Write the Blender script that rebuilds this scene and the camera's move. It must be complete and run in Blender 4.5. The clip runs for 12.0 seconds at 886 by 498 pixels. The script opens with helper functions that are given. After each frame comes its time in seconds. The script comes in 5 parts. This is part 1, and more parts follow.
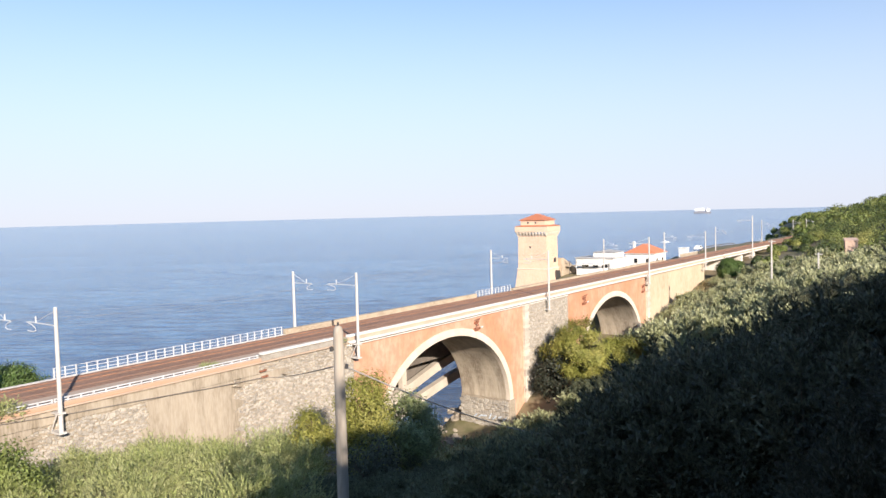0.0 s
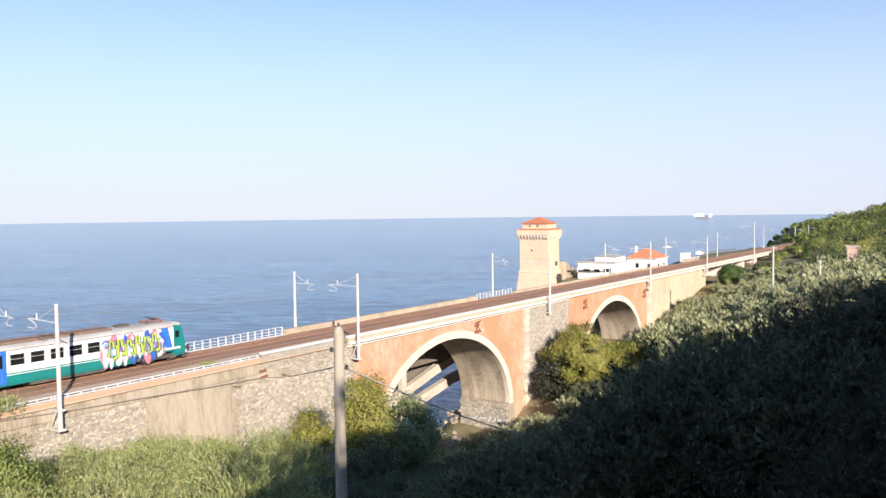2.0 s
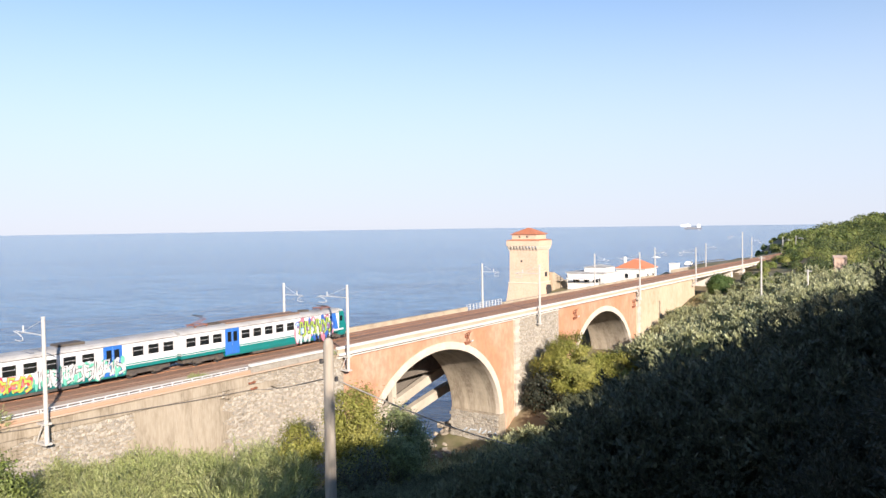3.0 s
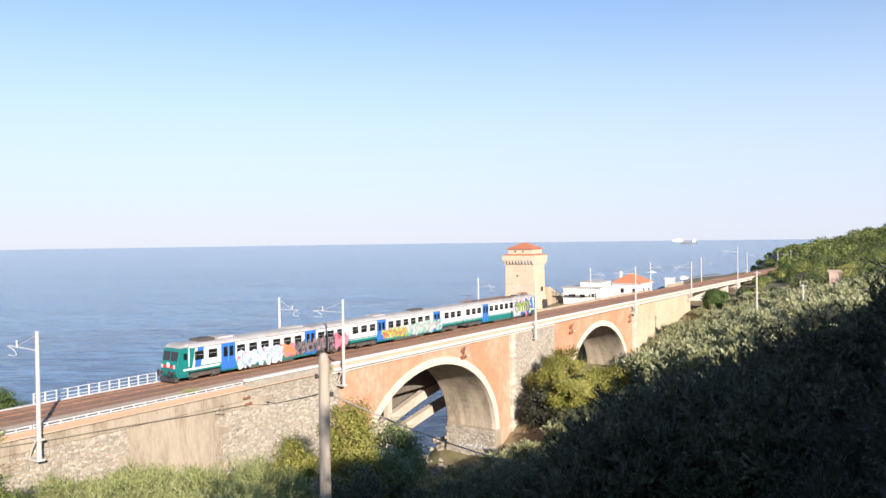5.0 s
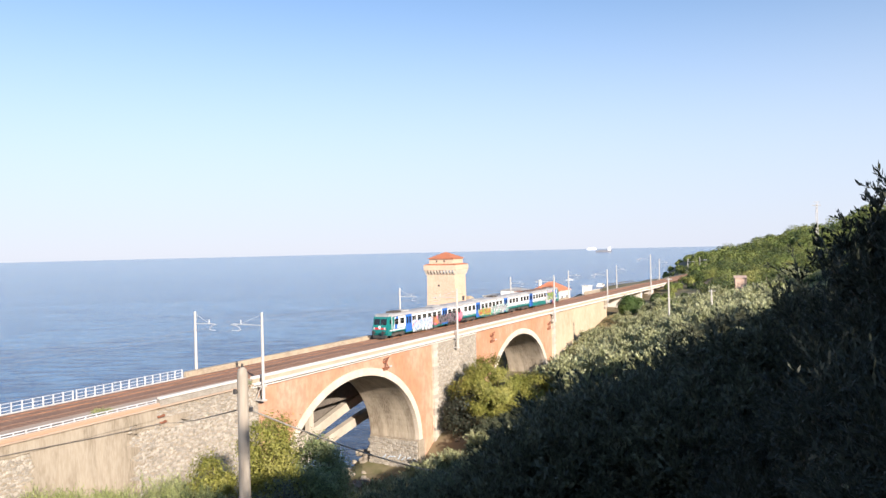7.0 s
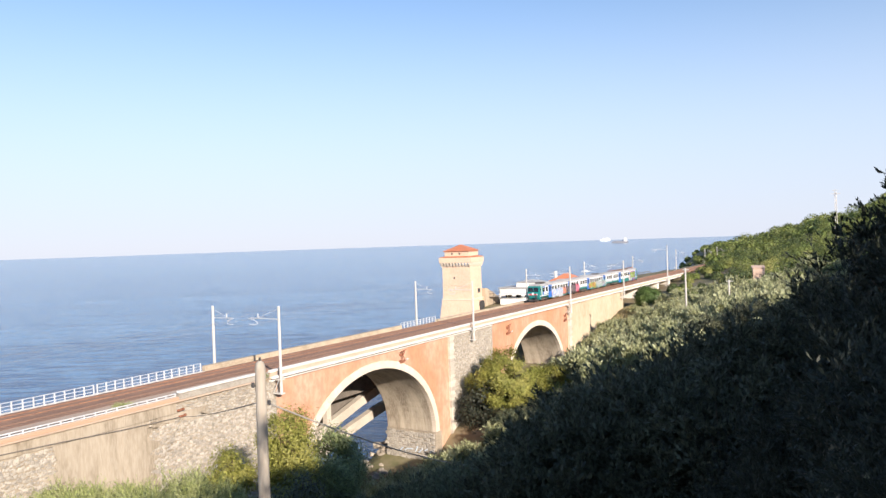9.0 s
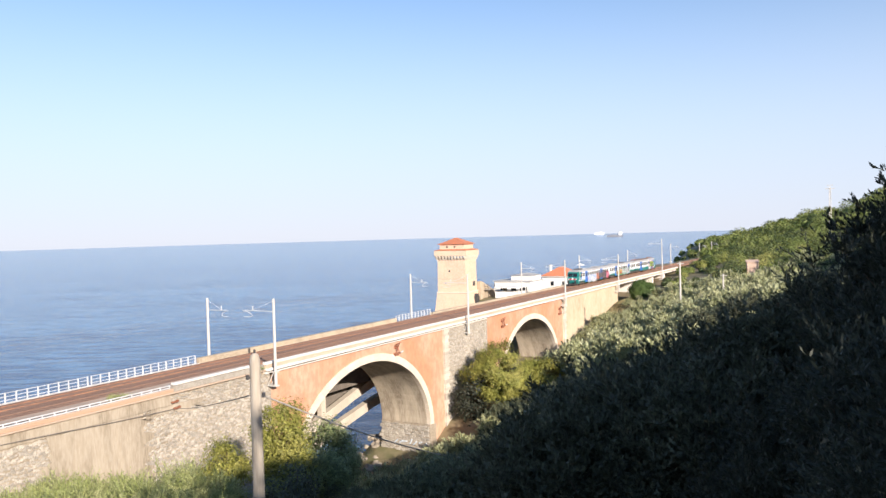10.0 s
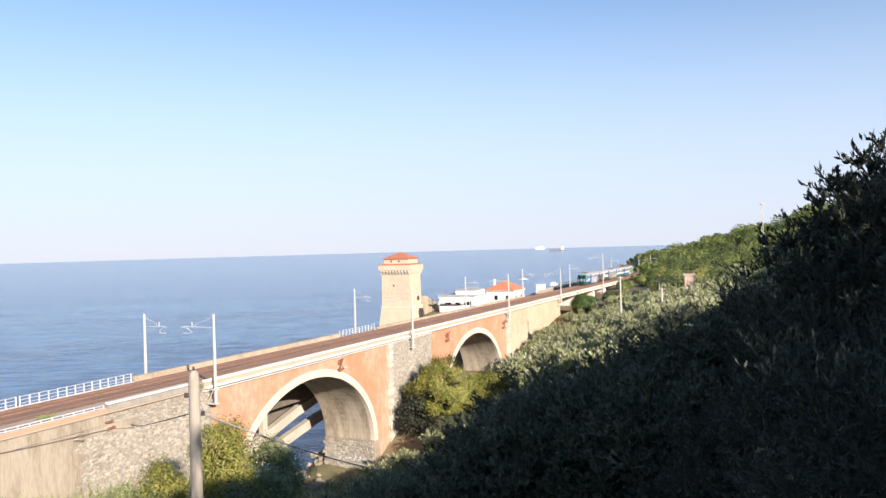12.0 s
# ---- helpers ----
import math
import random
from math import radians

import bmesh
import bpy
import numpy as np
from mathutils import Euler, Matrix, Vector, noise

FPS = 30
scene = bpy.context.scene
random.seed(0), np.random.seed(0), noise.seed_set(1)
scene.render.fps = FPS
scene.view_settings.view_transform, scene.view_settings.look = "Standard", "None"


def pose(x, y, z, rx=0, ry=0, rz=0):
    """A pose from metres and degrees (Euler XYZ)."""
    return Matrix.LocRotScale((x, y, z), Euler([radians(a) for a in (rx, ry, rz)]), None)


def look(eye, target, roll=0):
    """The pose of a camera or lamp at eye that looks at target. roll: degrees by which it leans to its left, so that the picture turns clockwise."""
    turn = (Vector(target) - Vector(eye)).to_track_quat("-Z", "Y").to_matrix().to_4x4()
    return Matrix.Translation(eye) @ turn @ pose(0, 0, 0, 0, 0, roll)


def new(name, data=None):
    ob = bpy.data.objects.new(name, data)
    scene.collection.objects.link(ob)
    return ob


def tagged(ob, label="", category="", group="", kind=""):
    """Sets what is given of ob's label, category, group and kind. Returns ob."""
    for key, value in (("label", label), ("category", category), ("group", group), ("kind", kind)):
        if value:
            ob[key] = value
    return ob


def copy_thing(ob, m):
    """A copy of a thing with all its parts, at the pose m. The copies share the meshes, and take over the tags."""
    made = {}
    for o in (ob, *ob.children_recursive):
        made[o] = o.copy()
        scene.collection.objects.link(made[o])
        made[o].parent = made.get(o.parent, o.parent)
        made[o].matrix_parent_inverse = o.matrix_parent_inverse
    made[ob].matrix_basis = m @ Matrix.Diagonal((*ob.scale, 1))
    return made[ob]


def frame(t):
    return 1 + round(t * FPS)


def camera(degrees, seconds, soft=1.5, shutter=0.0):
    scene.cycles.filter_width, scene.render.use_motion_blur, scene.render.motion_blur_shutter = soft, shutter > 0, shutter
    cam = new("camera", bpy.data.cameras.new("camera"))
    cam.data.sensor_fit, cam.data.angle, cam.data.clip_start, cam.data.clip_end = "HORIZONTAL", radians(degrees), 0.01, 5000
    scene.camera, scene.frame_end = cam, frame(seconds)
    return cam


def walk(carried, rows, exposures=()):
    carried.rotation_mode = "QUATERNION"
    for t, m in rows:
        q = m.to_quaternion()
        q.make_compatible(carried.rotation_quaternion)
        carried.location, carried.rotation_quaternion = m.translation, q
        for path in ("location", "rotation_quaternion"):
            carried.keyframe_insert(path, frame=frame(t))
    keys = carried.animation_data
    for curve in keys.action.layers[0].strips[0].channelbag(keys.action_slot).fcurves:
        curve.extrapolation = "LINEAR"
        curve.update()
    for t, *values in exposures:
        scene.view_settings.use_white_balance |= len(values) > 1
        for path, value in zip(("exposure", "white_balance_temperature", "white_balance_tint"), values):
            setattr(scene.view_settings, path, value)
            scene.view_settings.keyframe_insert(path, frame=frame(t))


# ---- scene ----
EYE = (0.0, 0.0, 13.5)
cam = camera(60.66, 12.0, soft=1.5)

# seconds, heading from the track's direction, pitch, lean (degrees)
HEADINGS = [
    (0.0, 36.000, -2.899, -1.425), (0.5, 36.039, -3.454, -0.679), (1.0, 36.289, -3.244, -0.818),
    (1.5, 36.400, -3.009, -0.629), (2.0, 36.112, -2.734, -0.681), (2.5, 35.597, -2.248, -1.163),
    (3.0, 35.333, -1.918, -0.790), (5.0, 35.004, -0.818, -0.753), (5.5, 34.968, -0.499, -0.557),
    (6.0, 33.620, -0.500, -0.084), (6.5, 30.319, -0.263, -0.294), (7.0, 29.044, -0.155, -1.289),
    (7.5, 29.335, -0.199, -2.161), (9.5, 30.310, -0.889, -1.656), (10.0, 29.862, -1.225, -1.595),
    (10.5, 28.955, -1.440, -1.340), (11.0, 26.979, -1.116, -0.861), (11.5, 25.836, -0.653, -1.196),
    (12.0, 25.623, -0.244, -1.570)]


def gaze(az, el):
    a, e = radians(az), radians(el)
    return Vector(EYE) + 100 * Vector((math.cos(a) * math.cos(e), math.sin(a) * math.cos(e), math.sin(e)))


walk(cam, [(t, look(EYE, gaze(az, el), lean)) for t, az, el, lean in HEADINGS],
     exposures=[(0.0, 0.84, 6150, 13), (12.0, 0.84, 6150, 13)])

# ---- light ----
SUN_FROM = Vector((-0.67, -1.0, 0.44)).normalized()
world = bpy.data.worlds.new("sky")
scene.world = world
world.use_nodes = True
wn, wl = world.node_tree.nodes, world.node_tree.links
sky = wn.new("ShaderNodeTexSky")
sky.sky_type = "NISHITA"
sky.sun_disc = False
sky.sun_elevation = math.asin(SUN_FROM.z)
sky.sun_rotation = math.atan2(SUN_FROM.x, SUN_FROM.y)
sky.altitude = 30
sky.air_density, sky.dust_density, sky.ozone_density = 1.0, 0.1, 2.6
wn["Background"].inputs["Strength"].default_value = 0.095
# pale sea haze low over the horizon
wc = wn.new("ShaderNodeTexCoord")
wx = wn.new("ShaderNodeSeparateXYZ")
wl.new(wc.outputs["Generated"], wx.inputs[0])
wr = wn.new("ShaderNodeMapRange")
wr.interpolation_type = "SMOOTHSTEP"
wr.inputs[1].default_value, wr.inputs[2].default_value = 0.0, 0.38
wr.inputs[3].default_value, wr.inputs[4].default_value = 0.88, 0.0
wl.new(wx.outputs[2], wr.inputs[0])
wm = wn.new("ShaderNodeMix")
wm.data_type = "RGBA"
wm.inputs[7].default_value = (4.35, 4.64, 5.35, 1)
wl.new(wr.outputs[0], wm.inputs[0])
wl.new(sky.outputs[0], wm.inputs[6])
wl.new(wm.outputs[2], wn["Background"].inputs[0])

sun = new("sun", bpy.data.lights.new("sun", "SUN"))
sun.data.energy, sun.data.angle, sun.data.color = 5.0, radians(0.53), (1.0, 0.87, 0.70)
sun.matrix_world = look((0, 0, 0), -SUN_FROM)

# ---- materials ----


def mat(name, base, rough=0.8, vary=None, scale=1.0, fine=None, metal=0.0, bump=0.0, bump_scale=None, coat=0.0, random_tint=0.0, spec=0.5, trans=0.0, island=0.0, stretch=(1, 1, 1)):
    """Colour with two scales of noise, relief, and a tint per object or per leaf."""
    m = bpy.data.materials.new(name)
    m.use_nodes = True
    n, l = m.node_tree.nodes, m.node_tree.links
    b = n["Principled BSDF"]
    b.inputs["Roughness"].default_value, b.inputs["Metallic"].default_value = rough, metal
    b.inputs["Specular IOR Level"].default_value = spec
    b.inputs["Coat Weight"].default_value = coat
    tc = n.new("ShaderNodeTexCoord")
    mp = n.new("ShaderNodeMapping")
    mp.inputs["Scale"].default_value = stretch
    l.new(tc.outputs["Object"], mp.inputs[0])
    col = n.new("ShaderNodeRGB")
    col.outputs[0].default_value = (*base, 1)
    out = col.outputs[0]
    for amount, sc, det in ((vary, scale, 6), (fine, scale * 9, 3)):
        if amount is None:
            continue
        no = n.new("ShaderNodeTexNoise")
        no.inputs["Scale"].default_value, no.inputs["Detail"].default_value = sc, det
        l.new(mp.outputs[0], no.inputs[0])
        ramp = n.new("ShaderNodeMapRange")
        ramp.inputs[1].default_value, ramp.inputs[2].default_value = 0.38, 0.64
        l.new(no.outputs[0], ramp.inputs[0])
        mix = n.new("ShaderNodeMix")
        mix.data_type = "RGBA"
        l.new(ramp.outputs[0], mix.inputs[0])
        l.new(out, mix.inputs[6])
        mix.inputs[7].default_value = (*amount, 1)
        if sc != scale:
            half = n.new("ShaderNodeMath")
            half.operation = "MULTIPLY"
            half.inputs[1].default_value = 0.5
            l.new(ramp.outputs[0], half.inputs[0])
            l.new(half.outputs[0], mix.inputs[0])
        out = mix.outputs[2]
    for amount, node, socket in ((random_tint, "ShaderNodeObjectInfo", "Random"), (island, "ShaderNodeNewGeometry", "Random Per Island")):
        if amount:
            oi = n.new(node)
            mr = n.new("ShaderNodeMapRange")
            mr.inputs[3].default_value, mr.inputs[4].default_value = 1 - amount, 1 + amount
            l.new(oi.outputs[socket], mr.inputs[0])
            hs = n.new("ShaderNodeHueSaturation")
            l.new(mr.outputs[0], hs.inputs["Value"])
            l.new(out, hs.inputs["Color"])
            out = hs.outputs[0]
    l.new(out, b.inputs["Base Color"])
    if bump:
        no = n.new("ShaderNodeTexNoise")
        no.inputs["Scale"].default_value, no.inputs["Detail"].default_value = bump_scale or scale * 6, 5
        l.new(mp.outputs[0], no.inputs[0])
        bp = n.new("ShaderNodeBump")
        bp.inputs["Strength"].default_value, bp.inputs["Distance"].default_value = 1.0, bump
        l.new(no.outputs[0], bp.inputs["Height"])
        l.new(bp.outputs[0], b.inputs["Normal"])
    if trans:
        tr = n.new("ShaderNodeBsdfTranslucent")
        l.new(out, tr.inputs[0])
        ms = n.new("ShaderNodeMixShader")
        ms.inputs[0].default_value = trans
        l.new(b.outputs[0], ms.inputs[1])
        l.new(tr.outputs[0], ms.inputs[2])
        l.new(ms.outputs[0], n["Material Output"].inputs[0])
    return m


M = {}
M["stone"] = mat("rubble_stone", (0.365, 0.325, 0.27), 0.9, (0.27, 0.235, 0.19), 2.2, (0.52, 0.49, 0.44), bump=0.06, bump_scale=5, random_tint=0.24)
M["spray_pale"] = mat("pale_blue_spray", (0.50, 0.58, 0.68), 0.6, (0.62, 0.66, 0.70), 2.0)
M["quoin"] = mat("pale_quoin_stone", (0.55, 0.49, 0.41), 0.9, (0.42, 0.37, 0.30), 0.8, (0.62, 0.57, 0.50), bump=0.03, random_tint=0.2)
M["mortar"] = mat("mortar", (0.33, 0.275, 0.205), 0.95, (0.24, 0.195, 0.14), 0.6, (0.46, 0.40, 0.32), bump=0.05, bump_scale=4)
M["render_beige"] = mat("old_lime_render", (0.37, 0.31, 0.235), 0.92, (0.235, 0.19, 0.135), 0.8, (0.46, 0.40, 0.32), bump=0.04, stretch=(1, 1, 0.2))
M["orange"] = mat("orange_plaster", (0.53, 0.26, 0.145), 0.9, (0.58, 0.37, 0.26), 0.22, (0.40, 0.19, 0.115), bump=0.02, stretch=(1, 1, 0.6))
M["ochre"] = mat("ochre_render", (0.53, 0.43, 0.30), 0.92, (0.46, 0.33, 0.22), 0.2, (0.60, 0.51, 0.38), bump=0.02, stretch=(1, 1, 0.4))
M["ring"] = mat("pale_arch_stone", (0.66, 0.57, 0.46), 0.85, (0.58, 0.49, 0.39), 0.6, (0.70, 0.62, 0.52), bump=0.02, random_tint=0.03)
M["vault"] = mat("vault_render", (0.52, 0.44, 0.335), 0.95, (0.25, 0.20, 0.145), 0.42, (0.56, 0.49, 0.39), bump=0.05, stretch=(1, 1.5, 0.16))
M["rib"] = mat("rib_concrete", (0.52, 0.46, 0.38), 0.9, (0.42, 0.36, 0.29), 0.5, (0.58, 0.52, 0.45), bump=0.02)
M["cornice"] = mat("pale_concrete", (0.76, 0.71, 0.65), 0.85, (0.64, 0.59, 0.53), 0.4, (0.72, 0.68, 0.62), bump=0.01)
M["parapet"] = mat("weathered_parapet", (0.42, 0.33, 0.23), 0.95, (0.30, 0.24, 0.17), 0.5, (0.52, 0.44, 0.34), bump=0.03)
M["ballast"] = mat("ballast", (0.30, 0.165, 0.105), 0.95, (0.22, 0.125, 0.08), 0.25, (0.36, 0.225, 0.155), bump=0.08, bump_scale=9)
M["path"] = mat("dusty_path", (0.50, 0.38, 0.29), 0.95, (0.42, 0.31, 0.23), 0.3, (0.52, 0.40, 0.30), bump=0.03)
M["terracotta_strip"] = mat("rusty_gravel", (0.46, 0.29, 0.19), 0.95, (0.42, 0.29, 0.20), 0.5, (0.5, 0.3, 0.2), bump=0.03)
M["rail"] = mat("rusty_rail", (0.40, 0.19, 0.10), 0.7, (0.22, 0.11, 0.07), 1.6)
M["rail_dull"] = mat("dull_rail", (0.26, 0.15, 0.10), 0.7, (0.20, 0.12, 0.085), 2.0)
M["sleeper"] = mat("concrete_sleeper", (0.29, 0.18, 0.12), 0.9, (0.24, 0.14, 0.09), 1.0, random_tint=0.15)
M["white_steel"] = mat("galvanised_paint", (0.58, 0.58, 0.58), 0.5, (0.48, 0.48, 0.48), 1.2, metal=0.0)
M["pole"] = mat("pale_pole", (0.47, 0.44, 0.40), 0.7, (0.50, 0.47, 0.43), 0.8, (0.66, 0.63, 0.6))
M["rust"] = mat("rusted_iron", (0.30, 0.12, 0.07), 0.8, (0.22, 0.09, 0.05), 3.0)
M["dark"] = mat("dark_equipment", (0.035, 0.035, 0.04), 0.6, (0.06, 0.055, 0.05), 2.0)
M["grime"] = mat("bogie_grime", (0.07, 0.06, 0.055), 0.8, (0.11, 0.09, 0.07), 2.0)
M["train_white"] = mat("coach_white", (0.76, 0.77, 0.77), 0.35, (0.70, 0.70, 0.69), 0.5, coat=0.3)
M["train_green"] = mat("coach_green", (0.008, 0.19, 0.18), 0.35, (0.015, 0.165, 0.16), 0.7, coat=0.3)
M["train_blue"] = mat("coach_blue", (0.03, 0.16, 0.55), 0.35, (0.04, 0.14, 0.45), 0.7, coat=0.3)
M["roof_grey"] = mat("coach_roof", (0.42, 0.41, 0.40), 0.6, (0.31, 0.29, 0.27), 0.7, (0.50, 0.49, 0.475))
M["resistor"] = mat("roof_resistor", (0.20, 0.125, 0.09), 0.8, (0.13, 0.085, 0.065), 1.5, (0.28, 0.19, 0.14))
M["glass"] = mat("dark_window_glass", (0.012, 0.014, 0.016), 0.06, spec=0.8)
M["red"] = mat("red_bumper_band", (0.55, 0.03, 0.04), 0.4, (0.45, 0.03, 0.04), 1.0)
M["tower"] = mat("tower_render", (0.64, 0.46, 0.32), 0.92, (0.54, 0.39, 0.28), 0.3, (0.72, 0.55, 0.42), bump=0.03)
M["tile"] = mat("terracotta_tile", (0.50, 0.16, 0.07), 0.85, (0.42, 0.15, 0.08), 0.8, (0.56, 0.24, 0.13), bump=0.02, random_tint=0.15)
M["white_wall"] = mat("white_wall", (0.80, 0.79, 0.76), 0.85, (0.72, 0.70, 0.66), 0.3, bump=0.005)
M["grey_roof"] = mat("flat_roof", (0.45, 0.44, 0.42), 0.9, (0.36, 0.35, 0.34), 0.3)
M["ground"] = mat("dry_earth", (0.22, 0.17, 0.10), 0.95, (0.12, 0.12, 0.05), 0.06, (0.28, 0.22, 0.14), bump=0.05, bump_scale=2)
# concrete darkened in its colour to paint the shade seen through the arch
M["concrete_shade"] = mat("shade_toned_concrete", (0.17, 0.145, 0.12), 0.95, (0.10, 0.085, 0.07), 0.5, (0.22, 0.19, 0.16), bump=0.03)
M["wood"] = mat("weathered_post", (0.37, 0.32, 0.26), 0.85, (0.25, 0.21, 0.165), 1.0, (0.46, 0.41, 0.345), bump=0.01, stretch=(1, 1, 0.2))
M["cable"] = mat("cable_sheath", (0.22, 0.19, 0.165), 0.7, (0.17, 0.15, 0.13), 2.0)
M["cable_pale"] = mat("pale_cable_sheath", (0.46, 0.42, 0.37), 0.6, (0.36, 0.33, 0.29), 2.0)
M["bark"] = mat("bark", (0.13, 0.095, 0.065), 0.9, (0.09, 0.065, 0.045), 3.0, bump=0.01)
M["leaf_reed"] = mat("leaf_light_green", (0.28, 0.315, 0.105), 0.6, (0.40, 0.395, 0.205), 0.5, island=0.35, trans=0.3)
M["leaf_pine"] = mat("leaf_pine", (0.23, 0.24, 0.045), 0.6, (0.33, 0.31, 0.075), 0.5, island=0.35, trans=0.25)
M["leaf_olive"] = mat("leaf_olive", (0.31, 0.325, 0.165), 0.5, (0.42, 0.42, 0.25), 0.5, island=0.4, trans=0.2)
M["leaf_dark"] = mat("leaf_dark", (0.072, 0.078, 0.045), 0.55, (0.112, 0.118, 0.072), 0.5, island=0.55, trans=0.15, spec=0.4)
# darker leaf tone: deep shade on the near shrubs is put into the colour
M["leaf_shaded"] = mat("leaf_shaded", (0.034, 0.039, 0.026), 0.55, (0.052, 0.059, 0.039), 0.5, island=0.5, trans=0.15, spec=0.3)
M["leaf_scrub"] = mat("leaf_scrub", (0.115, 0.13, 0.075), 0.6, (0.165, 0.18, 0.11), 0.5, island=0.5, trans=0.2, spec=0.3)
M["leaf_oak"] = mat("leaf_oak", (0.055, 0.082, 0.024), 0.6, (0.10, 0.125, 0.04), 0.12, island=0.45, trans=0.15)
M["leaf_broom"] = mat("leaf_broom", (0.24, 0.26, 0.06), 0.6, (0.31, 0.30, 0.10), 0.12, island=0.4, trans=0.25)
M["leaf_maquis"] = mat("leaf_maquis", (0.145, 0.19, 0.045), 0.6, (0.23, 0.25, 0.07), 0.12, island=0.4, trans=0.2)
M["ship_white"] = mat("ship_white", (0.8, 0.8, 0.8), 0.5, (0.7, 0.7, 0.7), 0.02)
M["ship_hull"] = mat("ship_hull", (0.16, 0.17, 0.20), 0.5, (0.2, 0.2, 0.22), 0.02)

# water
sea_mat = bpy.data.materials.new("sea_water")
sea_mat.use_nodes = True
n, l = sea_mat.node_tree.nodes, sea_mat.node_tree.links
b = n["Principled BSDF"]
b.inputs["Roughness"].default_value, b.inputs["IOR"].default_value = 0.15, 1.33
tc = n.new("ShaderNodeTexCoord")
mp = n.new("ShaderNodeMapping")
mp.vector_type = "TEXTURE"
mp.inputs["Rotation"].default_value[2] = radians(32)
mp.inputs["Scale"].default_value = (1.0, 6.0, 1.0)
l.new(tc.outputs["Object"], mp.inputs[0])
big = n.new("ShaderNodeTexNoise")
big.inputs["Scale"].default_value, big.inputs["Detail"].default_value = 0.016, 8
l.new(mp.outputs[0], big.inputs[0])
# ripple reflections are put into the base colour as light and dark streaks
mix = n.new("ShaderNodeMix")
mix.data_type = "RGBA"
mix.inputs[6].default_value, mix.inputs[7].default_value = (0.014, 0.066, 0.178, 1), (0.122, 0.243, 0.40, 1)
streak = n.new("ShaderNodeMapRange")
streak.inputs[1].default_value, streak.inputs[2].default_value = 0.36, 0.66
streak.inputs[3].default_value, streak.inputs[4].default_value = 0.15, 0.85
l.new(big.outputs[0], streak.inputs[0])
ripple_tint = n.new("ShaderNodeTexNoise")
ripple_tint.inputs["Scale"].default_value, ripple_tint.inputs["Detail"].default_value, ripple_tint.inputs["Roughness"].default_value = 0.42, 7, 0.75
l.new(mp.outputs[0], ripple_tint.inputs[0])
crest = n.new("ShaderNodeMapRange")
crest.inputs[1].default_value, crest.inputs[2].default_value = 0.40, 0.62
crest.inputs[3].default_value, crest.inputs[4].default_value = -0.9, 0.9
l.new(ripple_tint.outputs[0], crest.inputs[0])
both = n.new("ShaderNodeMath")
both.operation, both.use_clamp = "ADD", True
l.new(streak.outputs[0], both.inputs[0])
l.new(crest.outputs[0], both.inputs[1])
l.new(both.outputs[0], mix.inputs[0])
l.new(mix.outputs[2], b.inputs["Base Color"])
w1 = n.new("ShaderNodeTexNoise")
w1.inputs["Scale"].default_value, w1.inputs["Detail"].default_value = 0.17, 9
w1.inputs["Roughness"].default_value = 0.65
l.new(mp.outputs[0], w1.inputs[0])
bp = n.new("ShaderNodeBump")
bp.inputs["Strength"].default_value, bp.inputs["Distance"].default_value = 1.0, 0.75
l.new(w1.outputs[0], bp.inputs["Height"])
l.new(bp.outputs[0], b.inputs["Normal"])
M["sea"] = sea_mat

# ---- building helpers ----


def empty(name, at=(0, 0, 0), turn=0.0):
    ob = new(name)
    ob.matrix_basis = pose(*at, 0, 0, turn)
    return ob


def part(name, bm, material, parent=None, label="", kind=""):
    """Links a bmesh as one mesh object, under a thing or a part if given."""
    me = bpy.data.meshes.new(name)
    bm.normal_update()
    bm.to_mesh(me)
    bm.free()
    me.materials.append(material)
    ob = new(name, me)
    ob.parent = parent
    return tagged(ob, label=label, kind=kind)


def mesh_ob(name, verts, faces, material, parent=None, smooth=False):
    me = bpy.data.meshes.new(name)
    me.from_pydata(verts, [], faces)
    me.materials.append(material)
    me.validate()
    if smooth:
        me.polygons.foreach_set("use_smooth", [True] * len(me.polygons))
    ob = new(name, me)
    ob.parent = parent
    return ob


def box(bm, x0, x1, y0, y1, z0, z1, bevel=0.0):
    m = Matrix.LocRotScale(((x0 + x1) / 2, (y0 + y1) / 2, (z0 + z1) / 2), None, (x1 - x0, y1 - y0, z1 - z0))
    r = bmesh.ops.create_cube(bm, size=1, matrix=m)
    if bevel:
        edges = list({e for v in r["verts"] for e in v.link_edges})
        bmesh.ops.bevel(bm, geom=edges, offset=bevel, segments=1, affect="EDGES")
    return bm


def boxes(*dims, bevel=0.0):
    bm = bmesh.new()
    for d in dims:
        box(bm, *d, bevel=bevel)
    return bm


def tube(bm, p, q, r0, r1=None, sides=8):
    """A tapered round bar from p to q."""
    p, q = Vector(p), Vector(q)
    d = q - p
    m = Matrix.Translation((p + q) / 2) @ d.to_track_quat("Z", "Y").to_matrix().to_4x4()
    bmesh.ops.create_cone(bm, cap_ends=True, segments=sides, radius1=r0, radius2=r0 if r1 is None else r1, depth=d.length, matrix=m)
    return bm


def tubes(*bars, sides=8):
    bm = bmesh.new()
    for bar in bars:
        tube(bm, *bar, sides=sides)
    return bm


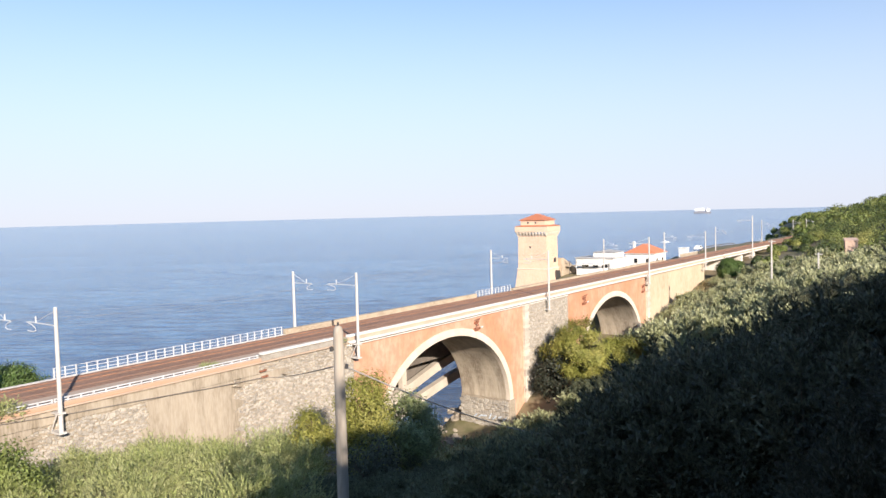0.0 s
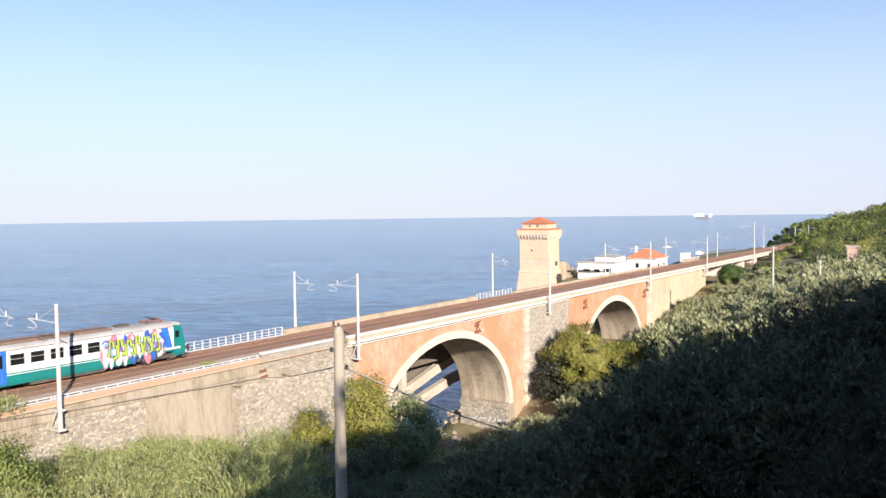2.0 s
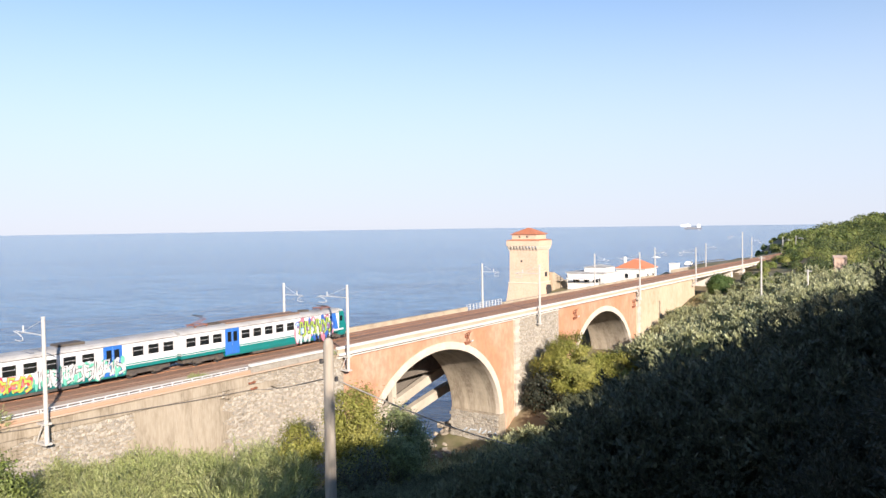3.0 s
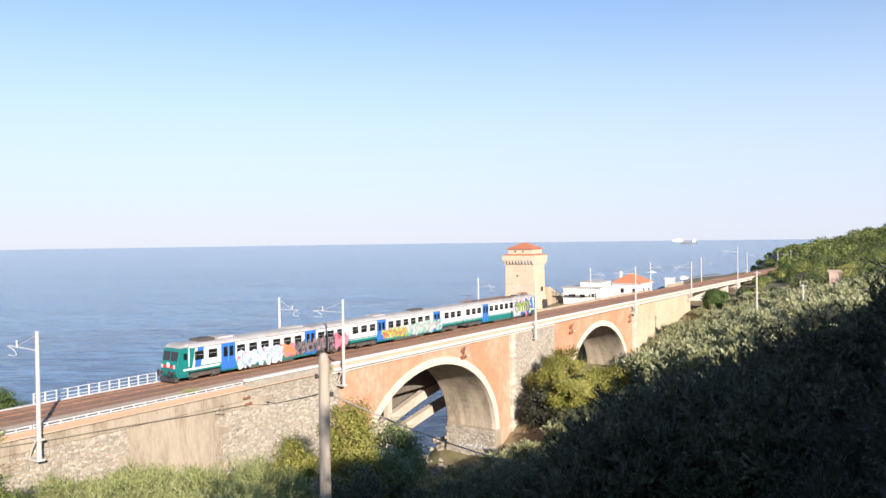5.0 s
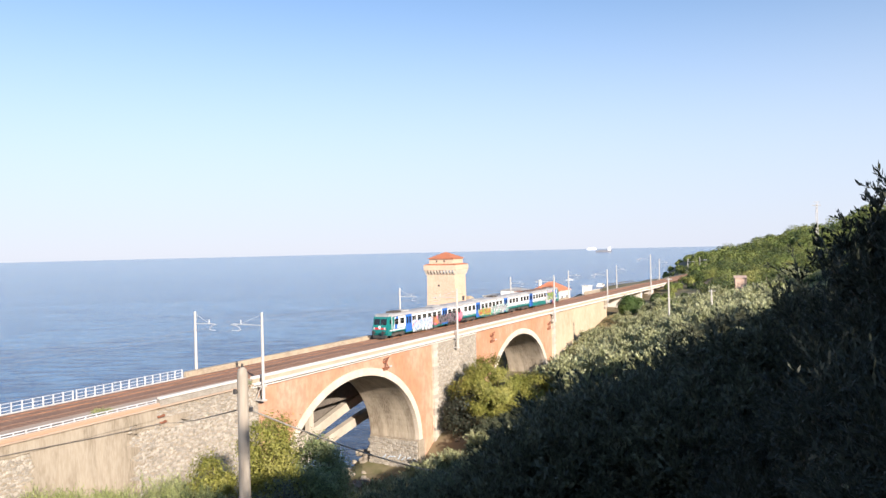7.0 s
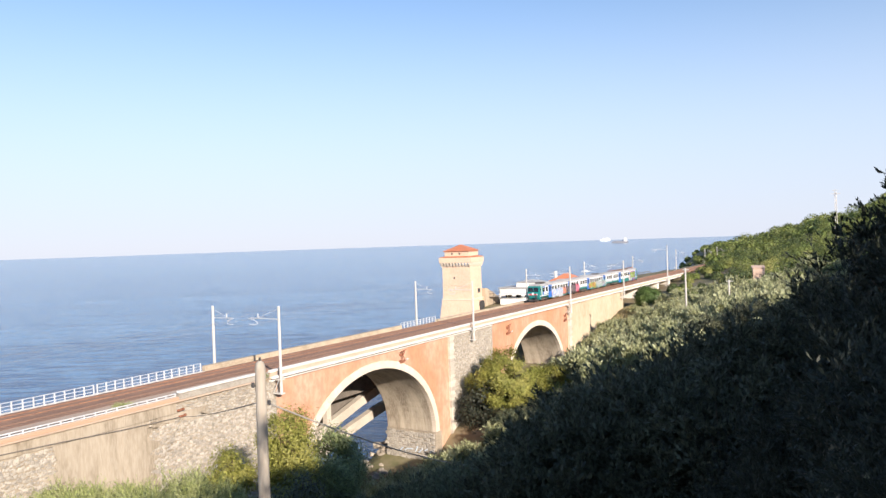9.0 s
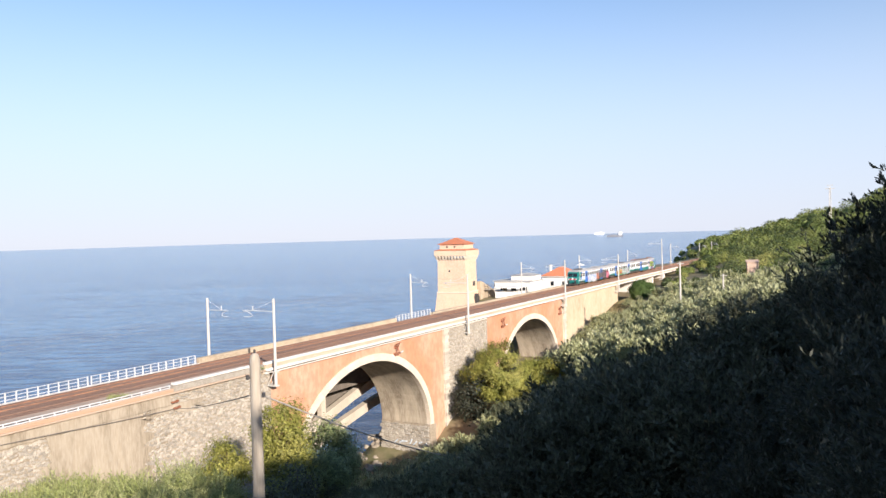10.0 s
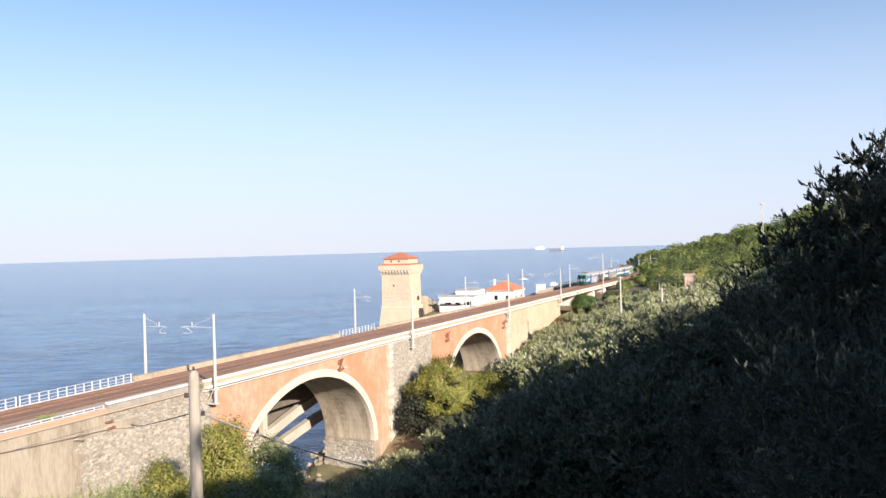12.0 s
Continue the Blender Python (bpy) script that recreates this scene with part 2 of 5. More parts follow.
def path_tube(bm, pts, r, sides=6):
    """One round bar bent along the points."""
    pts = [Vector(p) for p in pts]
    prev = None
    for i, p in enumerate(pts):
        d = (pts[min(i + 1, len(pts) - 1)] - pts[max(i - 1, 0)]).normalized()
        s = d.cross(Vector((0, 0, 1)) if abs(d.z) < 0.95 else Vector((1, 0, 0))).normalized()
        u = s.cross(d)
        ring = [bm.verts.new(p + r * (s * math.cos(2 * math.pi * k / sides) + u * math.sin(2 * math.pi * k / sides))) for k in range(sides)]
        if prev:
            for k in range(sides):
                bm.faces.new((prev[k], prev[(k + 1) % sides], ring[(k + 1) % sides], ring[k]))
        else:
            bm.faces.new(ring[::-1])
        prev = ring
    bm.faces.new(prev)
    bmesh.ops.recalc_face_normals(bm, faces=bm.faces)
    return bm


def prism(bm, outline, lo, hi, axis="y"):
    """A closed outline of (a, b) pushed from lo to hi along an axis."""
    def at(a, c, d):
        return {"y": (a, d, c), "x": (d, a, c), "z": (a, c, d)}[axis]
    v0 = [bm.verts.new(at(a, c, lo)) for a, c in outline]
    v1 = [bm.verts.new(at(a, c, hi)) for a, c in outline]
    k = len(outline)
    bm.faces.new(v0)
    bm.faces.new(v1[::-1])
    for i in range(k):
        bm.faces.new((v0[i], v1[i], v1[(i + 1) % k], v0[(i + 1) % k]))
    bmesh.ops.recalc_face_normals(bm, faces=bm.faces)
    return bm


def smooth_step(a, c, x):
    u = min(1.0, max(0.0, (x - a) / (c - a)))
    return u * u * (3 - 2 * u)


def table(x, knots):
    for (xa, va), (xb, vb) in zip(knots[:-1], knots[1:]):
        if x <= xb:
            u = max(0.0, (x - xa) / (xb - xa))
            u = u * u * (3 - 2 * u)
            return va + (vb - va) * u
    return knots[-1][1]


# ---- sea and land ----
SEA = -20.5
FOOT = [(-60, -5), (25, -6.5), (45, -10), (58, -15.5), (68, -19.6), (92, -19.6), (102, -15), (145, -13), (165, -9), (190, -5), (235, -3), (260, -1.2), (700, -1.2)]
# unseen ridge behind the camera, its heights set to cast the foreground shade
CREST = [(-200, 18.2), (-12, 18.6), (-9, 20.0), (-7.3, 20.6), (-6.1, 21.0), (-5, 20.8), (-1, 20.8), (4, 20.6), (9, 19.4), (14, 19.6), (21, 22.0), (26, 21.0), (32, 17.0), (40, 14.0), (50, 12.0), (120, 11), (700, 11)]

NEAR = [(-200, 11.75), (13, 11.75), (42, 6.4), (78, 6.2), (112, 8.6), (165, 9.6), (215, 9.0), (330, 11.75), (700, 11.75)]


def ground_z(x, y):
    foot = table(x, FOOT)
    near = table(x, NEAR)
    if y < 0:
        z = near + (table(x, CREST) - near) * smooth_step(2, -20, y)
        # unseen mound added to shade the near bushes
        z += 3.0 * math.exp(-((x - 24) / 9) ** 2 - ((y + 11) / 7) ** 2)
    elif y < 57:
        u = y / 57
        z = near + (foot - near) * u ** 0.5
        z += 4.2 * math.exp(-((x - 125) / 38) ** 2 - ((y - 24) / 16) ** 2)
        z += 1.2 * math.exp(-((x - 31) / 9) ** 2 - ((y - 9) / 6) ** 2)
    elif y < 69:
        z = foot
    else:
        plateau = smooth_step(130, 165, x)
        shore = table(x, [(125, 83), (170, 114), (200, 112), (232, 97), (262, 88), (330, 84), (400, 97), (560, 137)])
        level = table(x, [(130, -10), (175, -9.5), (200, -5.8), (235, -4.2), (262, -1.4), (420, -0.9)])
        level += (-1.2 - level) * (1 - smooth_step(69, 74, y)) * smooth_step(150, 190, x)
        top = foot + (level - foot) * plateau
        z = top + (SEA - 3 - top) * smooth_step(shore - 10 - 0.035 * max(0.0, min(x, 450) - 290) / 160 * x, shore + 6, y)
        if x < 128:
            z = min(z, SEA - 2.0) if x > 62 else min(z, foot + (SEA - 2.5 - foot) * smooth_step(68, 82, y))
    # far wooded headland
    hill = 11.5 * math.exp(-((x - 470) / 95) ** 2) * (1 - smooth_step(0.06 * x, 0.245 * x, y)) if x > 250 else 0.0
    hill += 3.2 * math.exp(-((x - 400) / 110) ** 2) * math.exp(-((y + 5) / 45) ** 2)
    if 55 < y < 69.5 and x > 186:
        hill *= smooth_step(330, 420, x)
        z = min(z, -0.9)
    z += hill
    amp = 0.35 * smooth_step(3, 20, math.hypot(x, y))
    z += amp * noise.noise((x * 0.13, y * 0.13, 3.1)) + 0.5 * amp * noise.noise((x * 0.4, y * 0.4, 7.7))
    return z


def build_land():
    xs = [-200, -150, -120] + list(np.arange(-100, 260, 2.5)) + list(np.arange(260, 700, 8.0))
    ys = [-160, -120, -90] + list(np.arange(-70, 72, 2.0)) + list(np.arange(72, 150, 3.0))
    verts = [(x, y, ground_z(x, y)) for x in xs for y in ys]
    k = len(ys)
    faces = [(i * k + j, (i + 1) * k + j, (i + 1) * k + j + 1, i * k + j + 1) for i in range(len(xs) - 1) for j in range(k - 1)]
    ob = mesh_ob("ground", verts, faces, M["ground"], smooth=True)
    tagged(ob, "dry earth hillside falling to the railway and the shore", "ground", kind="structure")


def build_sea():
    rings = [0, 60, 120, 200, 320, 500, 800, 1300, 2100, 3300, 4940]
    verts, faces, k = [(60, 60, SEA)], [], 64
    for r in rings[1:]:
        verts += [(r * math.cos(2 * math.pi * i / k), r * math.sin(2 * math.pi * i / k), SEA) for i in range(k)]
    verts[0] = (0, 0, SEA)
    for i in range(k):
        faces.append((0, 1 + i, 1 + (i + 1) % k))
        for j in range(len(rings) - 2):
            a = 1 + j * k
            faces.append((a + i, a + k + i, a + k + (i + 1) % k, a + (i + 1) % k))
    tagged(mesh_ob("water", verts, faces, M["sea"]), "calm blue sea reaching the horizon", "sea", kind="structure")


build_sea()
build_land()

# ---- viaduct and retaining walls ----
FRONT, BACK = 57.3, 65.8
ARCHES = [(79.8, 14.8, 11.6, -14.6), (132.6, 13.3, 11.0, -14.3)]  # centre, half span, rise, springing height


def arch_z(x, grow=0.0):
    for c, a, r, s in ARCHES:
        if abs(x - c) < a + grow:
            return s + (r + grow) * math.sqrt(max(0.0, 1 - ((x - c) / (a + grow)) ** 2))
    return None


def wall_block(name, x0, x1, material, parent, top=-0.75, front=FRONT, back=BACK, low=-24.0, label=""):
    """A length of wall; where an arch crosses it the underside follows the vault."""
    xs = set(np.linspace(x0, x1, max(2, int((x1 - x0) / 6))))
    for c, a, r, s in ARCHES:
        for ang in np.linspace(0, math.pi, 41):
            x = c + a * math.cos(ang)
            if x0 <= x <= x1:
                xs.add(x)
    xs = sorted(xs)
    bm = bmesh.new()
    for xa, xb in zip(xs[:-1], xs[1:]):
        if xb - xa < 1e-4:
            continue
        mid = arch_z((xa + xb) / 2)
        za, zb = (low, low) if mid is None else (arch_z(xa) or ARCHES[0][3], arch_z(xb) or ARCHES[0][3])
        v = [bm.verts.new(p) for p in ((xa, front, za), (xb, front, zb), (xb, front, top), (xa, front, top), (xa, back, za), (xb, back, zb), (xb, back, top), (xa, back, top))]
        for f in ((0, 1, 2, 3), (5, 4, 7, 6), (3, 2, 6, 7), (1, 0, 4, 5)):
            bm.faces.new([v[i] for i in f])
    for x in (x0, x1):
        if arch_z(x) is None:
            bm.faces.new([bm.verts.new(p) for p in ((x, front, low), (x, back, low), (x, back, top), (x, front, top))])
    bmesh.ops.remove_doubles(bm, verts=bm.verts, dist=1e-4)
    bmesh.ops.recalc_face_normals(bm, faces=bm.faces)
    return part(name, bm, material, parent, label)


viaduct = empty("viaduct", (0, 0, 0))
tagged(viaduct, "old railway viaduct with two round arches, orange plaster and rubble stone", "viaduct")
wall_block("spandrel_wall", 61.5, 99.0, M["orange"], viaduct, label="faded orange plaster spandrel")
wall_block("spandrel_wall", 113.5, 149.0, M["orange"], viaduct, label="faded orange plaster spandrel")
wall_block("pier", 99.0, 113.5, M["mortar"], viaduct, front=FRONT - 0.25, label="rubble stone pier between the arches")
wall_block("end_wall", 149.0, 188.0, M["ochre"], viaduct, label="ochre rendered end wall")

for c, a, r, s in ARCHES:
    # vault lining, a hand proud of the barrel
    bm = bmesh.new()
    angs = np.linspace(0, math.pi, 41)
    prev = None
    for ang in angs:
        x, z = c + (a - 0.06) * math.cos(ang), s + (r - 0.06) * math.sin(ang)
        row = [bm.verts.new((x, y, z)) for y in (FRONT + 0.5, BACK - 0.1)]
        if prev:
            bm.faces.new((prev[0], row[0], row[1], prev[1]))
        prev = row
    part("vault", bm, M["vault"], viaduct, "grey-brown weathered vault render")
    # stones of the arch ring
    k = 46
    for i in range(k):
        a0, a1 = math.pi * i / k + 0.0006, math.pi * (i + 1) / k - 0.0006
        bm = bmesh.new()
        prism(bm, [(c + (a + g) * math.cos(t), s + (r + g) * math.sin(t)) for t, g in ((a0, -0.03), (a1, -0.03), (a1, 0.95), (a0, 0.95))], FRONT - 0.12, FRONT + 0.6)
        part("voussoir", bm, M["ring"], viaduct)
    # stone plinths under the springings
    for sx in (-1, 1):
        x = c + sx * a
        lo, hi = sorted((x - sx * 0.14, x + sx * 1.6))
        bm = boxes((lo, hi, FRONT - 0.1, BACK + 0.1, -24, s - 0.05), bevel=0.05)
        part("plinth", bm, M["mortar"], viaduct, "rubble stone plinth")

embankment = empty("retaining_wall")
tagged(embankment, "tall rubble and rendered retaining wall below the railway", "wall")
wall_block("wall_face", -60.0, 36.0, M["mortar"], embankment, label="rubble stone")
wall_block("wall_face", 36.0, 61.5, M["mortar"], embankment, label="rubble stone")

# old render left on the wall between ragged edges
rr = random.Random(5)
for x0, x1, zs, name in ((35.6, 45.2, (-1.8, -12.0), "render_patch"), (23.5, 27.0, (-1.8, -3.4), "render_patch"), (45.2, 51.5, (-1.8, -2.7), "render_patch")):
    bm = bmesh.new()
    left = [(x0 + rr.uniform(-0.7, 0.7), zs[0] + (zs[1] - zs[0]) * i / 24) for i in range(25)]
    right = [(x1 + rr.uniform(-0.9, 0.9), zs[0] + (zs[1] - zs[0]) * i / 24) for i in range(25)]
    low = [(x0 + (x1 - x0) * i / 12, zs[1] + rr.uniform(-0.3, 0.35)) for i in range(1, 12)]
    prism(bm, left + low + right[::-1], FRONT - 0.13, FRONT + 0.05)
    part(name, bm, M["render_beige"], embankment, "streaked beige render")

# deck slab, cornice, path and ballast
deck = part("deck", boxes((-60, 255, 56.9, 67.6, -0.76, -0.62)), M["path"])
tagged(deck, "dusty stone deck beside the tracks", "deck", kind="structure")
ballast = bmesh.new()
prism(ballast, [(59.95, -0.64), (60.0, -0.47), (66.5, -0.47), (66.9, -0.64)], -60, 420, axis="x")
tagged(part("track_bed", ballast, M["ballast"]), "rust-brown ballast bed of a double track", "track bed", kind="structure")

for y0 in (61.2, 64.75):
    for dy in (-0.7525, 0.7175):
        bm = bmesh.new()
        prism(bm, [(y0 + dy - 0.07, -0.57), (y0 + dy + 0.105, -0.57), (y0 + dy + 0.05, -0.53), (y0 + dy + 0.05, -0.4), (y0 + dy - 0.015, -0.4), (y0 + dy - 0.015, -0.53)], -60, 420, axis="x")
        tagged(part("rail", bm, M["rail"] if y0 > 62 else M["rail_dull"]), "rusty steel running rail", "rail", group="rails of the double track")


def strip(name, x0, x1, y0, y1, z0, z1, material, label, category, kind="structure"):
    return tagged(part(name, boxes((x0, x1, y0, y1, z0, z1), bevel=0.02), material), label, category, kind=kind)


# sleepers, too many to count singly
verts, faces = [], []
for y0 in (61.2, 64.75):
    for i in range(560):
        x = -20 + i * 0.6
        k = len(verts)
        verts += [(x + dx, y0 + dy, dz) for dx in (-0.13, 0.13) for dy in (-1.15, 1.15) for dz in (-0.7, -0.45)]
        faces += [tuple(k + j for j in f) for f in ((0, 1, 3, 2), (4, 6, 7, 5), (0, 4, 5, 1), (2, 3, 7, 6), (1, 5, 7, 3))]
tagged(mesh_ob("sleepers", verts, faces, M["sleeper"]), "rust-stained concrete sleepers in the ballast", "sleepers", kind="stuff")

# near edge: coping, gravel strip, beams of the cable trough
strip("coping", -60, 48.0, 57.17, 57.5, -1.85, -0.62, M["render_beige"], "beige rendered coping of the retaining wall", "coping")
strip("gravel_strip", -60, 60.0, 57.0, 57.06, -0.62, -0.34, M["terracotta_strip"], "rust-red stained edge strip", "edge strip")
strip("path", -60, 60.0, 57.06, 59.9, -0.62, -0.30, M["path"], "pale dusty path along the wall top", "path")
strip("cornice", 60.4, 113.5, 56.75, 57.6, -0.80, -0.54, M["cornice"], "pale concrete cornice of the viaduct", "cornice")
strip("cornice_2", 113.5, 254, 56.72, 57.6, -0.80, -0.54, M["cornice"], "pale concrete cornice of the viaduct", "cornice")
strip("wall_head", 48.2, 60.2, 56.98, 58.0, -0.61, -0.06, M["stone"], "rubble wall head under the cable trough", "wall head")
strip("cornice_lip", 60.4, 113.5, 56.95, 57.4, -1.10, -0.90, M["cornice"], "pale moulding under the cornice", "cornice")
strip("trough_bed", 60.4, 254, 57.1, 57.6, -0.535, -0.13, M["path"], "weathered bed under the cable trough", "trough bed")
strip("cable_trough", 48.2, 58.2, 56.9, 57.35, 0.0, 0.22, M["cornice"], "white concrete cable trough on short feet", "cable trough")
strip("cable_trough_2", 60.4, 254, 57.0, 57.4, -0.12, 0.14, M["cornice"], "white concrete cable trough along the viaduct", "cable trough")
tagged(part("face_cable", boxes((60.5, 113.4, 56.8, 57.1, -0.895, -0.805), bevel=0.02), M["dark"]), "thin dark strip along the viaduct under the cornice", "cable")
strip("parapet", 60.6, 101.5, 67.2, 67.7, -0.75, 0.0, M["parapet"], "weathered stone sea-side parapet", "parapet")
strip("parapet_2", 112.5, 188, 67.2, 67.7, -0.75, -0.25, M["parapet"], "weathered low stone sea-side parapet", "parapet")
strip("curb", -60, 60.5, 67.15, 67.75, -0.76, -0.58, M["cornice"], "pale kerb under the sea-side railing", "curb")
strip("abutment", 188, 256, 58.5, 67, -1.4, -0.77, M["cornice"], "pale concrete deck of the approach span", "deck")
for x in (188.4, 207.5, 214.5, 226, 240):
    tagged(part("approach_pier", boxes((x, x + 1.4, 58.3, 66.5, -9, -1.4), bevel=0.05), M["cornice"]), "pale concrete pier under the approach span", "pier", group="approach piers", kind="structure")


def railing(x0, x1, y, z, step, height, rails, label, group):
    ob = empty("railing", (x0, y, z))
    k = max(1, round((x1 - x0) / step))
    for i in range(k + 1):
        x = i * (x1 - x0) / k
        part("post", boxes((x - 0.05, x + 0.05, -0.05, 0.05, 0, height)), M["white_steel"], ob)
    thin = 0.024 if len(rails) > 2 else 0.045
    for h in rails:
        part("rail_bar", boxes((-0.05, x1 - x0 + 0.05, -0.03, 0.03, h - thin, h + thin)), M["white_steel"], ob)
    return tagged(ob, label, "railing", group=group)


for x0, x1 in ((33.5, 46.7), (47.1, 60.2), (101.6, 112.4)):
    railing(x0, x1, 67.45, -0.68, 0.98, 1.05, (0.35, 0.68, 1.01), "white-painted steel railing on the sea side", "sea-side railings")
railing(-30, 8, 57.3, -0.31, 1.05, 0.34, (0.08, 0.29), "low white steel railing along the wall top", "wall-top railings")
railing(8.2, 28.2, 57.3, -0.31, 1.05, 0.34, (0.08, 0.29), "low white steel railing along the wall top", "wall-top railings")
railing(28.4, 48.0, 57.3, -0.31, 1.05, 0.34, (0.08, 0.29), "low white steel railing along the wall top", "wall-top railings")

# cable clipped along the retaining wall
bm = bmesh.new()
pts = [Vector((x, 57.05 - 0.12 * (x > 36), z)) for x, z in ((-10, 0.2), (10, -0.45), (24.4, -0.95), (30, -1.35), (36.5, -1.62), (42, -1.95), (48.6, -2.2))]
path_tube(bm, pts, 0.035)
tagged(part("wall_cable", bm, M["cable"]), "dark cable clipped along the retaining wall", "cable")
for x, z in ((48.4, -2.15), (48.2, -1.55)):
    ob = empty("cable_bracket", (x, 57.0, z))
    part("plate", boxes((-0.25, 0.25, -0.12, 0.1, -0.08, 0.08), bevel=0.02), M["rust"], ob)
    part("clip", boxes((0.2, 0.45, -0.2, 0.0, -0.04, 0.16), bevel=0.02), M["rust"], ob)
    tagged(ob, "rusted iron cable bracket on the wall", "bracket", group="cable brackets")


# ---- catenary poles ----
def cat_pole(x, y, top, base, side, arm=True):
    """side: +1 reaches to the sea, -1 to the land."""
    ob = empty("catenary_pole", (x, y, base))
    h = top - base
    part("mast", tubes(((0, 0, 0), (0, 0, h), 0.18, 0.13), sides=12), M["pole"], ob)
    part("cap", tubes(((0, 0, h), (0, 0, h + 0.06), 0.17, 0.1), sides=12), M["white_steel"], ob)
    if base < -1:
        for z in (0.0, 1.5):
            part("bracket", boxes((-0.3, 0.3, -0.25, 0.95, z, z + 0.14)), M["pole"], ob, "steel wall bracket")
        part("brace", tubes(((0.28, 0.9, 0.1), (0.28, 0.05, 1.5), 0.05), ((-0.28, 0.9, 0.1), (-0.28, 0.05, 1.5), 0.05)), M["pole"], ob)
    if arm:
        z, r = h - 1.35, (4.2 if side > 0 else 3.1) * side
        part("cantilever", tubes(((0, 0, z), (0, r, z + 0.05), 0.045)), M["white_steel"], ob, "galvanised cantilever tube")
        part("stay", tubes(((0, 0, h - 0.2), (0, r * 0.72, z + 0.1), 0.02), sides=5), M["white_steel"], ob)
        part("insulator", tubes(((0, r * 0.72, z), (0, r * 0.72, z + 0.55), 0.07, 0.05)), M["white_steel"], ob)
        bm = bmesh.new()
        path_tube(bm, [Vector((0, r * a, z + c)) for a, c in ((1.08, 0.0), (0.9, -0.12), (0.76, -0.36), (0.74, -0.55), (0.82, -0.68), (1.04, -0.66))], 0.04)
        part("registration_arm", bm, M["white_steel"], ob)
    return tagged(ob, "pale steel catenary mast beside the railway", "catenary mast", group="catenary masts")


for x, top in ((28.3, 7.0), (61.2, 6.9), (105.5, 6.8), (148.5, 7.1), (185.8, 6.9), (230.2, 9.8)):
    cat_pole(x, 56.3, top, -2.5, 1)
for x, top in ((28.9, 6.7), (62.8, 6.6), (107.2, 6.7), (152.7, 6.5), (190.0, 6.6), (234.4, 6.5), (291.4, 7.1), (345, 5.9), (373, 5.9)):
    cat_pole(x, 68.0, top, -0.7 if x < 150 else ground_z(x, 68.0) - 0.2, -1)

# overhead wires, hung from mast to mast
for y, masts in ((60.5, (-60, -16, 28.3, 61.2, 105.5, 148.5, 185.8, 230.2, 291)), (64.9, (-60, -16, 28.9, 62.8, 107.2, 152.7, 190.0, 234.4, 291.4))):
    hung, level = bmesh.new(), bmesh.new()
    pts = [Vector((xa + (xb - xa) * u / 8, y, 6.0 - 3.6 * (u / 8) * (1 - u / 8))) for xa, xb in zip(masts[:-1], masts[1:]) for u in range(8)]
    path_tube(hung, pts, 0.009, sides=4)
    path_tube(level, [Vector((x, y, 4.85)) for x in masts], 0.009, sides=4)
    tagged(part("carrier_wire", hung, M["cable"]), "thin sagging carrier wire over the track", "wire", group="overhead wires")
    tagged(part("contact_wire", level, M["cable"]), "thin level contact wire over the track", "wire", group="overhead wires")

# rusted iron brackets on the spandrels
for x, z in ((86.0, -2.2), (119.8, -2.5), (147.2, -3.2)):
    ob = empty("iron_bracket", (x, 56.9, z))
    part("plate", boxes((-0.5, 0.5, 0.1, 0.45, -0.9, -0.5), bevel=0.03), M["rust"], ob)
    part("plate", boxes((-0.35, 0.35, 0.1, 0.45, 0.1, 0.4), bevel=0.03), M["rust"], ob)
    part("arm", tubes(((-0.6, -0.1, 0.75), (0.7, -0.1, 0.9), 0.07), ((-0.5, 0, -0.6), (0.5, 0, 0.8), 0.06), ((0.5, 0, -0.7), (-0.3, 0, 0.7), 0.06)), M["rust"], ob)
    part("insulator", tubes(((0.5, -0.15, -0.45), (1.0, -0.15, -0.4), 0.1), sides=8), M["white_steel"], ob, "pale insulator")
    tagged(ob, "rusted iron cable bracket on the viaduct face", "bracket", group="viaduct brackets")

# road bridge ribs behind the viaduct, over the gully
ob = empty("road_bridge", (0, 0, 0))
for lower, y0 in (([(79.0, -16.9), (86.2, -14.4), (95.1, -12.0), (100.5, -10.9)], 70.9), ([(82.5, -17.9), (89.2, -16.0), (99.0, -14.1), (105.0, -13.3)], 70.4)):
    bm = bmesh.new()
    prism(bm, lower + [(x, z + 1.4) for x, z in lower[::-1]], y0, y0 + 1.0)
    part("rib", bm, M["rib"], ob, "pale concrete arch rib")
part("column", boxes((86.6, 87.6, 71.0, 71.8, -13.0, -9.4)), M["rib"], ob)
# deck thickened and backing wall added, both coloured dark as painted shade
part("deck", boxes((58, 132, 69.6, 73.5, -9.4, -3.0)), M["concrete_shade"], ob, "concrete deck, shade behind the arch put into its dark colour")
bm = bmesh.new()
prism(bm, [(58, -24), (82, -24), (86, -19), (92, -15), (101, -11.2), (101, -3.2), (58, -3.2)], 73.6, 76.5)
part("abutment", bm, M["concrete_shade"], ob, "added concrete backing, coloured dark for the shade behind the arch")
tagged(ob, "pale concrete road bridge behind the viaduct", "bridge")

# ---- train ----
LENGTHS = {"tail": 24.9, "middle": 25.6, "lead": 24.1}
STARTS = (0.1, 25.0, 50.6)
# body heights over the rail: drawn, built
HEIGHTS = ((0.0, 0.0), (0.6, 0.50), (1.22, 1.34), (1.68, 2.10), (2.62, 2.98), (2.98, 3.34), (3.7, 3.82), (4.9, 4.95))
